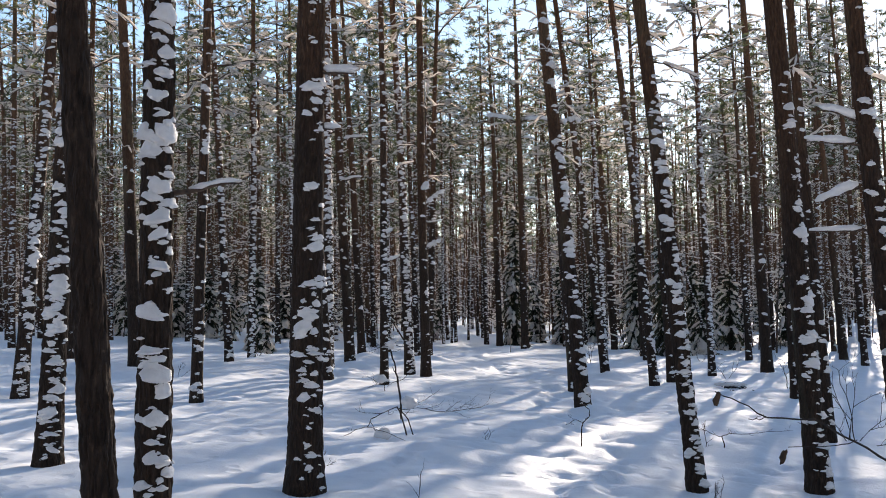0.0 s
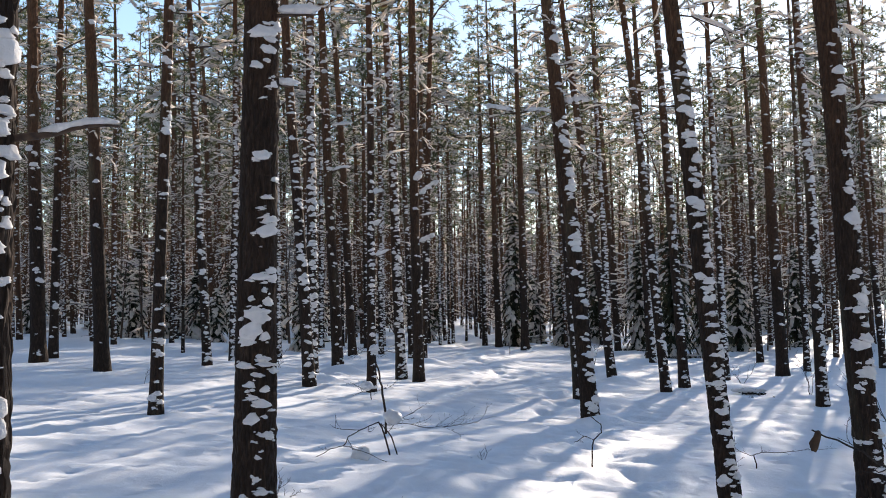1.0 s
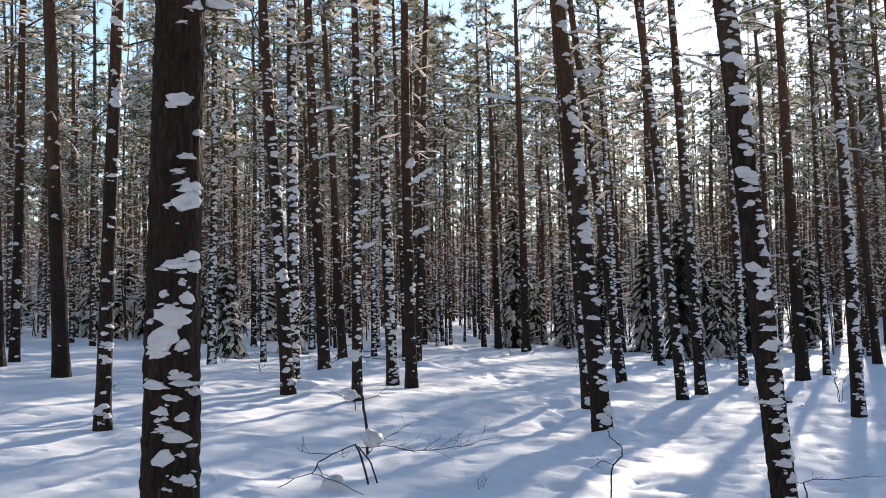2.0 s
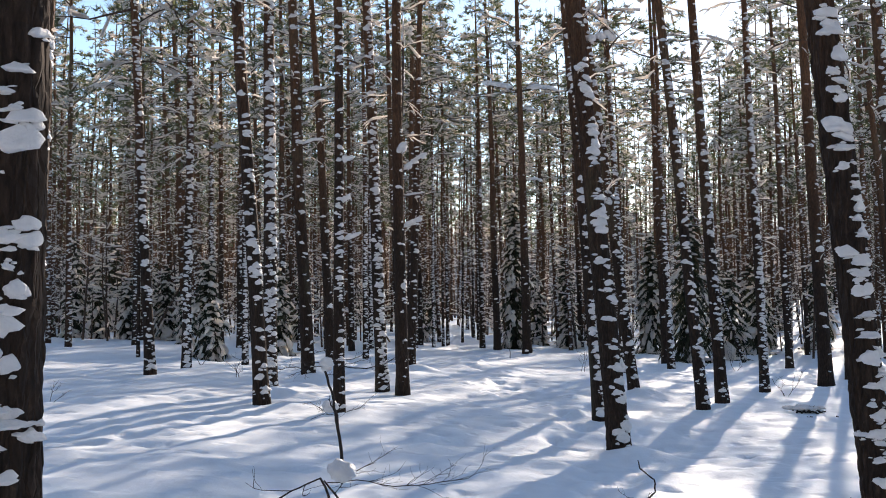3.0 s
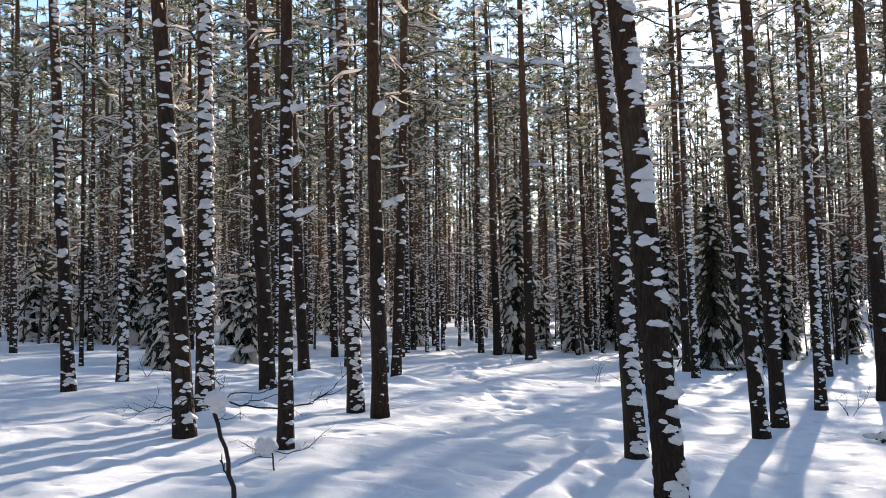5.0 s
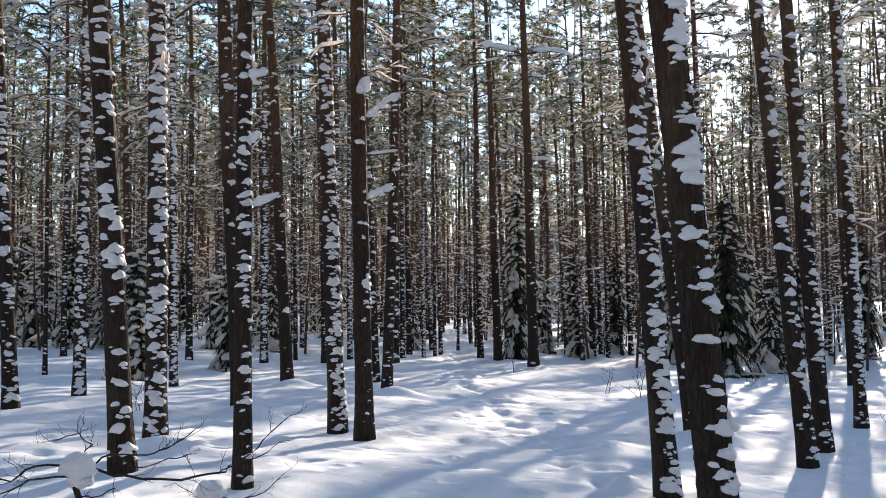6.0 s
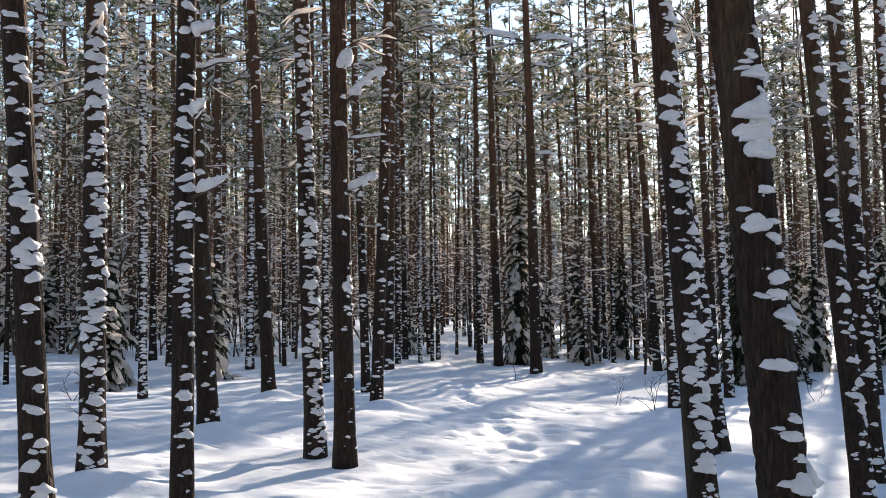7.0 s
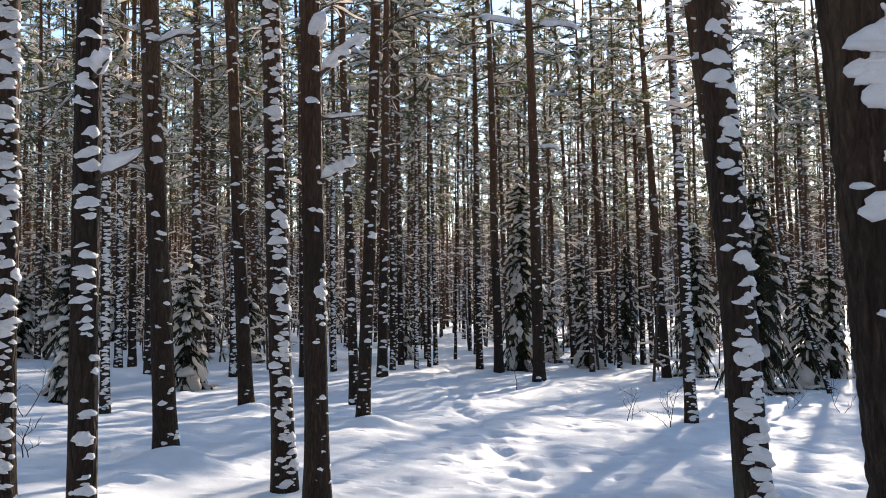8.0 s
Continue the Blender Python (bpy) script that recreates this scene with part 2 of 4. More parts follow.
# ---------------------------------------------------------------- where the pines stand
# x, y, sideways lean, radius at breast height, snow on the trunk (0 bare to 1 plastered), height
NEAR = [
    (-1.54, 4.80, -0.080, 0.087, 0.0, 12.9),
    (-3.88, 10.09, 0.037, 0.125, 0.90, 14.6),
    (-1.575, 5.60, -0.004, 0.102, 0.92, 13.8),
    (-6.50, 15.7, 0.066, 0.113, 0.95, 14.6),
    (-1.235, 9.2, 0.001, 0.155, 0.72, 16.3),
    (-3.89, 16.14, 0.013, 0.092, 0.4, 14.6),
    (-6.75, 22.47, -0.058, 0.150, 0.1, 16.3),
    (-8.88, 24.57, -0.040, 0.170, 0.2, 16.3),
    (-9.10, 26.0, 0.002, 0.110, 0.2, 15.5),
    (-2.38, 21.05, -0.072, 0.115, 0.65, 15.5),
    (-1.18, 20.60, -0.012, 0.083, 0.55, 14.6),
    (-0.83, 25.60, -0.048, 0.122, 1.5, 16.3),
    (-0.41, 24.90, -0.023, 0.122, 0.25, 16.3),
    (-0.43, 30.96, 0.024, 0.108, 0.45, 15.5),
    (-0.87, 34.63, -0.040, 0.095, 0.5, 15.5),
    (-0.81, 42.9, 0.005, 0.140, 0.3, 16.3),
    (-2.60, 32.85, -0.061, 0.130, 0.2, 16.3),
    (-2.54, 22.70, -0.011, 0.120, 1.6, 15.5),
    (-5.38, 25.70, -0.064, 0.105, 0.90, 15.5),
    (-5.25, 28.00, -0.003, 0.100, 1.10, 15.5),
    (-2.46, 27.10, -0.056, 0.138, 0.35, 16.3),
    (-4.63, 31.50, -0.020, 0.078, 1.40, 14.6),
    (-4.60, 37.6, -0.020, 0.110, 0.5, 15.5),
    (2.56, 18.60, -0.096, 0.141, 0.7, 15.5),
    (4.10, 25.70, -0.125, 0.108, 0.80, 15.5),
    (4.82, 23.30, -0.100, 0.103, 0.70, 15.5),
    (5.55, 24.75, -0.065, 0.115, 0.80, 15.5),
    (2.79, 11.30, -0.105, 0.100, 0.85, 14.6),
    (4.34, 11.86, -0.078, 0.135, 0.90, 15.5),
    (5.65, 15.0, -0.070, 0.090, 0.2, 14.6),
    (4.34, 9.5, -0.087, 0.110, 0.4, 14.6),
    (7.35, 27.90, -0.037, 0.100, 1.10, 15.5),
    (9.73, 30.64, -0.049, 0.165, 0.2, 17.2),
    (11.44, 33.5, -0.030, 0.100, 0.9, 15.5),
    (11.6, 38.7, -0.037, 0.120, 0.5, 15.5),
    (15.7, 40.0, -0.080, 0.150, 0.2, 16.3),
    (14.8, 35.8, -0.070, 0.120, 0.6, 15.5),
    (7.29, 21.10, -0.042, 0.110, 1.10, 15.5),
    (2.73, 21.20, -0.075, 0.115, 1.2, 15.5),
    (5.29, 33.38, -0.041, 0.110, 1.5, 12.9),
    (3.35, 41.50, -0.026, 0.160, 0.3, 17.2),
    (2.61, 46.80, -0.032, 0.145, 0.15, 17.2),
    (2.05, 48.0, -0.019, 0.110, 0.6, 16.3),
    (7.98, 47.46, -0.065, 0.140, 0.2, 17.2),
    (8.53, 55.8, -0.037, 0.075, 0.3, 16.1),
    (8.97, 56.1, -0.030, 0.115, 0.5, 17.2),
    (11.2, 42.3, -0.330, 0.060, 0.7, 11.0),
    (14.64, 50.5, -0.050, 0.125, 0.8, 15.5),
    (17.3, 60.4, -0.040, 0.140, 0.3, 16.3),
    (-8.18, 43.4, -0.010, 0.110, 1.3, 16.3),
    (-7.85, 43.6, -0.015, 0.110, 0.4, 16.3),
    (-6.61, 40.8, -0.010, 0.100, 0.6, 15.5),
    (-4.60, 41.6, -0.010, 0.112, 1.3, 16.3),
    (-3.95, 43.6, -0.020, 0.060, 0.4, 14.0),
    (-2.88, 42.3, -0.020, 0.105, 0.5, 16.3),
    (-2.37, 45.1, -0.015, 0.085, 1.2, 15.5),
    (-0.68, 46.3, -0.010, 0.085, 0.6, 15.5),
    (-0.54, 49.4, -0.020, 0.100, 0.3, 16.3),
    (0.03, 47.1, -0.012, 0.065, 1.1, 14.6),
    (0.42, 48.2, -0.010, 0.058, 0.4, 14.6),
    (0.63, 49.3, -0.025, 0.074, 1.0, 15.5),
    (1.37, 54.9, 0.010, 0.060, 0.4, 15.5),
    (2.19, 63.2, -0.015, 0.075, 0.4, 16.3),
    (2.35, 60.3, -0.010, 0.080, 0.8, 16.3),
    (6.84, 53.1, -0.030, 0.125, 0.2, 17.2),
    (7.74, 56.7, -0.025, 0.085, 0.5, 16.3),
    (7.33, 52.2, -0.020, 0.084, 0.7, 15.5),
    (9.35, 55.0, -0.040, 0.082, 0.4, 16.3),
    (17.3, 63.0, -0.040, 0.125, 0.4, 16.3),
    (-7.96, 33.6, -0.010, 0.050, 0.2, 11.0),
    (-10.25, 40.9, -0.010, 0.085, 0.6, 15.5),
    (-2.01, 37.3, -0.015, 0.086, 1.0, 15.5),
    (7.29, 36.6, -0.040, 0.105, 1.2, 15.5),
    (7.80, 39.7, -0.035, 0.120, 0.2, 16.3),
    (15.5, 47.8, -0.040, 0.098, 0.4, 15.5),
]
# snow-laden limbs that stand out: trunk (x, y) -> height, direction, length, rise, thickness, snow
BOUGHS = {
    (-1.575, 5.60): [(2.25, 5, 0.42, 0.16, 0.018, 0.022)],
    (-1.235, 9.2): [(3.80, -20, 0.42, 0.15, 0.016, 0.055), (3.30, 30, 0.25, 0.1, 0.012, 0.04)],
    (-1.18, 20.60): [(3.62, -40, 0.26, 0.3, 0.014, 0.055), (3.02, -50, 0.28, 0.2, 0.014, 0.055), (2.45, -35, 0.34, 0.3, 0.014, 0.055)],
    (-0.41, 24.90): [(4.95, 10, 2.7, 4.0, 0.04, 0.025), (4.15, -15, 0.62, 0.8, 0.022, 0.07), (3.1, -25, 0.45, 0.5, 0.02, 0.07), (4.55, -60, 0.3, 0.2, 0.02, 0.09), (3.75, 10, 0.5, 0.3, 0.015, 0.03)],
    (2.79, 11.30): [(3.9, 150, 0.2, 0.3, 0.012, 0.03)],
    (4.34, 9.5): [(2.9, 170, 0.55, 0.1, 0.014, 0.035), (3.3, 165, 0.5, 0.2, 0.014, 0.06), (3.7, 180, 0.55, 0.2, 0.014, 0.05), (3.9, 200, 0.5, 0.3, 0.014, 0.05)],
    (3.35, 41.50): [(9.4, 10, 1.6, 0.5, 0.03, 0.10), (9.4, 185, 1.3, 0.2, 0.03, 0.11), (8.7, 0, 0.7, 0.3, 0.02, 0.06), (6.2, 20, 0.7, 0.2, 0.02, 0.07)],
    (2.56, 18.60): [(5.3, 20, 0.5, 0.4, 0.02, 0.07)],
    (-2.46, 27.10): [(6.0, -20, 0.7, 0.4, 0.02, 0.06), (4.9, -30, 0.6, 0.4, 0.02, 0.05)],
}
FACE = {(2.56, 18.60): -58, (-0.41, 24.90): -48}      # snow side, where it differs
SIZE = {(2.56, 18.60): 1.5, (-0.41, 24.90): 0.75, (2.79, 11.30): 0.95, (-1.235, 9.2): 0.9, (-1.575, 5.60): 0.95}

HEAP = (6.55, 23.2)     # fallen twigs
BANKED = ((3.35, 41.50), (-0.43, 30.96), (-2.60, 32.85), (-2.46, 27.10), (2.56, 18.60), (4.10, 25.70), (-2.54, 22.70))     # snow heaped at the foot

# ---------------------------------------------------------------- the snow sheet
def axis(lo, fine_lo, fine_hi, hi, fine, growth):
    mid = list(np.arange(fine_lo, fine_hi, fine))
    up, s = [fine_hi], fine
    while up[-1] < hi:
        s *= growth
        up.append(up[-1] + s)
    down, s = [], fine
    at = fine_lo
    while at > lo:
        s *= growth
        at -= s
        down.append(at)
    return np.array(down[::-1] + mid + up)


def make_ground():
    rng = random.Random(5)
    xs = axis(-700, -4.5, 6.5, 700, 0.07, 1.1)
    ys = axis(-300, 8.0, 34.0, 900, 0.08, 1.07)
    zz = np.array([[ground(x, y) for x in xs] for y in ys])

    def dent(cx, cy, rx, ry, h, power=1.0):
        i0, i1 = np.searchsorted(xs, (cx - 3 * rx, cx + 3 * rx))
        j0, j1 = np.searchsorted(ys, (cy - 3 * ry, cy + 3 * ry))
        if i1 > i0 and j1 > j0:
            q = ((xs[i0:i1] - cx) / rx)[None, :] ** 2 + ((ys[j0:j1] - cy) / ry)[:, None] ** 2
            zz[j0:j1, i0:i1] += h * np.exp(-q ** power)

    broad = np.array([[lie(x, y) for x in xs] for y in ys])

    def calm(cx, cy, rr):
        i0, i1 = np.searchsorted(xs, (cx - 3 * rr, cx + 3 * rr))
        j0, j1 = np.searchsorted(ys, (cy - 3 * rr, cy + 3 * rr))
        if i1 > i0 and j1 > j0:
            q = ((xs[i0:i1] - cx) / rr)[None, :] ** 2 + ((ys[j0:j1] - cy) / rr)[:, None] ** 2
            zz[j0:j1, i0:i1] -= (zz - broad)[j0:j1, i0:i1] * 0.9 * np.exp(-q)

    # the trodden trail, half filled by new snow
    for k in range(260):
        y = 9 + 75 * (k + rng.random()) / 260
        x = 1.0 + 1.2 * math.exp(-((y - 18) / 13) ** 2) + 0.006 * max(0, y - 45) + rng.gauss(0, 0.28)
        dent(x, y, rng.uniform(0.10, 0.18), rng.uniform(0.13, 0.26), -rng.uniform(0.04, 0.10), 1.5)
        dent(x + rng.gauss(0, 0.3), y + rng.gauss(0, 0.3), 0.2, 0.22, rng.uniform(0.02, 0.06))
    # scattered hollows and lumps where snow fell from the crowns
    for k in range(3600):
        x, y = rng.uniform(-9, 12), 5 + 45 * rng.random() ** 1.3
        dent(x, y, rng.uniform(0.08, 0.26), rng.uniform(0.08, 0.24), rng.choice((-1, -1, 1)) * rng.uniform(0.01, 0.04))
    for k in range(60):
        dent(rng.uniform(-9, 12), rng.uniform(6, 48), rng.uniform(0.4, 1.0), rng.uniform(0.4, 0.9), rng.uniform(-0.04, 0.06))
    # small pits where lumps dropped from the branches
    for k in range(900):
        x, y = rng.uniform(-6, 9), 8 + 28 * rng.random()
        r = rng.uniform(0.06, 0.11)
        dent(x, y, r * rng.uniform(1.0, 1.6), r, -rng.uniform(0.03, 0.07), 1.6)
        dent(x + 0.02, y - 0.16, 0.1, 0.06, rng.uniform(0.0, 0.025))
    # low swells that catch the sun
    for k in range(420):
        dent(rng.uniform(-8, 10), rng.uniform(8, 44), rng.uniform(0.25, 0.7), rng.uniform(0.2, 0.45), rng.uniform(-0.05, 0.06))
    # even snow round the trunks, a little banked beside them
    for x, y, lean, r, s, h in NEAR:
        calm(x, y - 0.15, 0.55)
        dent(x + 0.35, y - 0.05, 0.25, 0.28, 0.05)
        dent(x, y, r + 0.05, r + 0.05, -0.03)
        if (x, y) in BANKED:
            dent(x + 0.05, y - 0.1, 0.34, 0.36, 0.15)
            dent(x + 0.5, y - 0.3, 0.5, 0.22, 0.06)
    calm(*HEAP, 0.7)
    nx, ny = len(xs), len(ys)
    vs = np.empty((ny, nx, 3))
    vs[..., 0], vs[..., 1], vs[..., 2] = xs[None, :], ys[:, None], zz
    idx = np.arange(nx * ny).reshape(ny, nx)
    fs = np.stack([idx[:-1, :-1], idx[:-1, 1:], idx[1:, 1:], idx[1:, :-1]], -1).reshape(-1, 4)
    me = bpy.data.meshes.new("ground")
    me.from_pydata(vs.reshape(-1, 3).tolist(), [], fs.tolist())
    me.materials.append(SNOW_GROUND)
    me.polygons.foreach_set("use_smooth", [True] * len(me.polygons))
    me.update()
    return tagged(new("ground", me), "deep white snow with soft hollows and a trodden trail", "snow", kind="structure")


make_ground()

# ---------------------------------------------------------------- pines
WIND = -65.0     # direction, in degrees, that the snow-plastered side of the trunks faces


class Pine:
    """One Scots pine about its own foot: the trunk line, and the parts that grow from it."""

    def __init__(self, seed, h, r, lean=0.0, lean_y=0.0, bend=0.09, face=WIND):
        self.face = radians(face)
        self.rng = random.Random(seed)
        self.h, self.r, self.lean, self.lean_y = h, r, lean, lean_y
        self.ph, self.ph2 = self.rng.uniform(0, 6), self.rng.uniform(0, 6)
        self.bend = self.rng.uniform(0.3, 1.0) * bend

    def at(self, z):
        k = step(0.5, 6, z) * self.bend
        return Vector((self.lean * z + k * math.sin(z * 0.55 + self.ph), self.lean_y * z + k * math.sin(z * 0.5 + self.ph2), z))

    def rad(self, z):
        zz = max(z, 0.0)
        return self.r * (1.0 + 0.28 * math.exp(-zz / 0.3)) * max(0.04, 1 - zz / self.h) ** 0.62

    def trunk(self, sides, fine):
        b = Buf()
        zs, z = [], -0.45
        while z < self.h:
            zs.append(z)
            z += fine if z < (4.6 if sides > 40 else 7) else max(fine, 0.7)
        zs.append(self.h)
        off = Vector((self.ph * 7, self.ph2 * 5, 0))
        for i, z in enumerate(zs):
            c, r = self.at(z), self.rad(z)
            for k in range(sides):
                w = 2 * math.pi * k / sides
                d = Vector((math.cos(w), math.sin(w), 0))
                q = Vector((d.x * 2.2, d.y * 2.2, z * 1.1)) + off
                bump = 0.06 * noise.noise(q)
                if sides > 16:
                    bump += 0.05 * noise.noise(Vector((d.x * 9, d.y * 9, z * 3.2)) + off) + 0.025 * noise.noise(Vector((d.x * 20, d.y * 20, z * 11)) + off)
                if sides > 40:
                    q = Vector((d.x * r / 0.032, d.y * r / 0.032, z / 0.10)) + off
                    near = noise.voronoi(q + Vector((0, 0, 0.8 * noise.noise(q * 0.7))))[0]
                    b.v.append(c + d * (r * (1 + bump * 0.8) - 0.010 + 0.014 * min(1.0, (near[1] - near[0]) * 2.2)))
                    continue
                b.v.append(c + d * r * (1 + bump))
        n = len(zs)
        for i in range(n - 1):
            for k in range(sides):
                k2 = (k + 1) % sides
                b.f.append((i * sides + k, i * sides + k2, (i + 1) * sides + k2, (i + 1) * sides + k))
        b.f.append(tuple((n - 1) * sides + k for k in range(sides)))
        return b

    def patch(self, b, z, w, width, height, thick, rim=9):
        """A lobe of snow stuck to the bark: a lumpy cushion, flat below and arched above."""
        rng = self.rng
        rings = ((1.0, -0.012), (0.84, 0.7), (0.45, 1.0)) if rim > 8 else ((1.0, -0.012), (0.7, 0.85))
        base = len(b.v)
        jag = [rng.uniform(0.7, 1.25) for _ in range(rim)]
        tilt, under = rng.gauss(0, 0.12), rng.uniform(0.6, 1.0)
        for scale, lift in rings:
            for k in range(rim):
                a = 2 * math.pi * k / rim
                u = math.cos(a) * width * jag[k] * scale
                v = math.sin(a) * height * jag[k] * scale
                if v < 0:
                    v *= under
                v += -0.2 * height * (u / width) ** 2 + tilt * u
                b.v.append(self.skin(z + v, w, u, thick * lift * rng.uniform(0.75, 1.2) if lift > 0 else lift))
        b.v.append(self.skin(z - height * 0.05, w, 0, thick * 1.06))
        for j in range(len(rings) - 1):
            for k in range(rim):
                k2 = (k + 1) % rim
                b.f.append((base + j * rim + k, base + j * rim + k2, base + (j + 1) * rim + k2, base + (j + 1) * rim + k))
        tip, last = len(b.v) - 1, base + (len(rings) - 1) * rim
        for k in range(rim):
            b.f.append((last + k, last + (k + 1) % rim, tip))

    def mound(self, b, z, w, width, height, thick, rim):
        """Snow heaped on the bark: nearly straight below, tapering upwards, with scalloped edges."""
        rng = self.rng
        rings = ((1.0, -0.012), (0.95, 0.55), (0.74, 0.95), (0.38, 1.1)) if rim > 10 else ((1.0, -0.012), (0.86, 0.75), (0.45, 1.05))
        base, o = len(b.v), Vector((rng.uniform(0, 90), rng.uniform(0, 90), rng.uniform(0, 90)))
        tilt, taper, foot, slide = rng.gauss(0, 0.12), rng.uniform(0.0, 0.45), rng.uniform(0.45, 0.85), rng.uniform(-0.2, 0.2)
        for scale, lift in rings:
            for k in range(rim):
                a = 2 * math.pi * k / rim
                c, q = math.cos(a), math.sin(a)
                jag = 1 + 0.5 * noise.noise(Vector((c * 1.3, q * 1.3, 0)) + o) + 0.26 * noise.noise(Vector((c * 2.6, q * 2.6, 5)) + o)
                u = (c * (1 - taper * max(0, q)) + slide * max(0, q)) * width * jag * scale
                v = q * height * jag * scale * (1.0 if q > 0 else foot)
                puff = (0.75 - 0.3 * q) * (1 + 0.7 * noise.noise(Vector((u * 30, v * 30, 9)) + o))
                b.v.append(self.skin(z + v + tilt * u, w, u, thick * lift * puff if lift > 0 else lift))
        b.v.append(self.skin(z, w, 0, thick * 0.85))
        for j in range(len(rings) - 1):
            for k in range(rim):
                k2 = (k + 1) % rim
                b.f.append((base + j * rim + k, base + j * rim + k2, base + (j + 1) * rim + k2, base + (j + 1) * rim + k))
        tip, last = len(b.v) - 1, base + (len(rings) - 1) * rim
        for k in range(rim):
            b.f.append((last + k, last + (k + 1) % rim, tip))

    def clump(self, b, z, w, width, height, thick, fine):
        """A heap of snow with a few crumbs beside it."""
        rng = self.rng
        self.mound(b, z, w, width, height, thick, 16 if fine else 9)
        for _ in range(rng.choice((1, 2, 2, 3, 4) if fine else (0, 0, 1, 1))):
            s = rng.uniform(0.25, 0.6)
            self.mound(b, z + rng.uniform(-1.2, 1.5) * height, w + rng.uniform(-1.2, 1.2) * width / self.r, width * s, height * s * rng.uniform(0.6, 1.1), thick * s, 9 if fine else 7)

    def skin(self, z, w, u, lift):
        c, r = self.at(z), self.rad(z)
        a = w + u / r
        return c + Vector((math.cos(a), math.sin(a), 0)) * (r + lift)

    def patches(self, amount, top, size=1.0, spread=0.48):
        """Places of the snow clumps: height, direction, half width, half height, thickness."""
        rng, out, z = self.rng, [], 0.1
        while z < top:
            fade = 1 - 0.6 * step(3.0, top, z)
            dense = amount * fade * (0.25 + 1.3 * (noise.noise(Vector((z * 0.8, self.ph * 9, 0))) * 0.5 + 0.5))
            for _ in range(3 if amount > 1 else 2):
                if rng.random() < dense / size:
                    s = size * math.exp(rng.gauss(-0.25, 0.42))
                    wid = min(self.r * 0.82, 0.060 * s * rng.uniform(0.5, 1.55))
                    out.append((z + rng.uniform(-0.04, 0.04), self.face + rng.gauss(0, spread), wid, wid * rng.uniform(0.35, 0.8), 0.019 * s))
            z += (0.074 if self.r > 0.09 else 0.066) * rng.uniform(0.75, 1.3)
        return out

    def limb(self, z, w, length, rise, droop, r, n=5, jag=0.06):
        """The line of a branch."""
        rng, c = self.rng, self.at(z)
        p = c + Vector((math.cos(w), math.sin(w), 0)) * self.rad(z) * 0.6
        pts, d = [p.copy()], Vector((math.cos(w), math.sin(w), rise)).normalized()
        for i in range(n):
            d = (d + Vector((rng.gauss(0, jag), rng.gauss(0, jag), rng.gauss(0, jag) - droop / n))).normalized()
            p = p + d * length / n
            pts.append(p.copy())
        return pts, [r * (1 - 0.75 * i / n) for i in range(n + 1)]

    def burden(self, b, pts, fat, start=0.12, cover=1.0, sides=5):
        """Snow lying along a branch: lumpy, thick in the middle, with breaks."""
        rng, n = self.rng, len(pts)
        line, rad = [], []
        for i in range(n):
            t = i / (n - 1)
            if t < start:
                continue
            if rng.random() > cover:
                if len(line) > 1:
                    b.tube(line, rad[:-1] + [fat * 0.2], sides, wob=0.2, rng=rng)
                line, rad = [], []
                continue
            line.append(pts[i] + Vector((rng.gauss(0, fat * 0.15), rng.gauss(0, fat * 0.15), fat * 0.8)))
            rad.append(fat * (0.35 if not rad else rng.uniform(0.65, 1.25)) * (1 - 0.45 * t))
        if len(line) > 1:
            b.tube(line, rad[:-1] + [rad[-1] * 0.4], sides, wob=0.2, rng=rng)

    def dead_branch(self, wood, snow, z, w, length, n=4, sides=4, twigs=2):
        rng = self.rng
        pts, rr = self.limb(z, w, length, rng.uniform(-0.15, 0.4), rng.uniform(0.1, 0.7), 0.006 + 0.005 * length, n, 0.24)
        wood.tube(pts, rr, sides, cap=False)
        self.burden(snow, pts, rng.uniform(0.018, 0.042) * (0.7 + 0.3 * length), 0.05, 0.94 if sides > 3 else 0.85, 4 if sides > 3 else 3)
        for _ in range(twigs if length > 0.45 else 0):
            i = rng.randrange(1, n)
            d = (pts[i + 1] - pts[i]).normalized()
            side = Vector((-d.y, d.x, rng.uniform(-0.3, 0.5))) * rng.choice((-1, 1))
            d = (d * 0.8 + side).normalized()
            q = [pts[i], pts[i] + d * length * 0.22, pts[i] + d * length * 0.42 + Vector((0, 0, -0.04))]
            wood.tube(q, [0.006, 0.005, 0.003], 3, cap=False)
            if sides > 3 or rng.random() < 0.5:
                self.burden(snow, q, rng.uniform(0.014, 0.028), 0.0, 1.0, 4 if sides > 3 else 3)

    def dead_places(self, lo, hi, count, longest):
        rng = self.rng
        for _ in range(count):
            z = rng.uniform(lo, hi)
            t = (z - lo) / max(0.1, hi - lo)
            yield z, rng.uniform(0, 2 * math.pi), rng.uniform(0.25, 1.0) * longest * (0.5 + 0.55 * t)

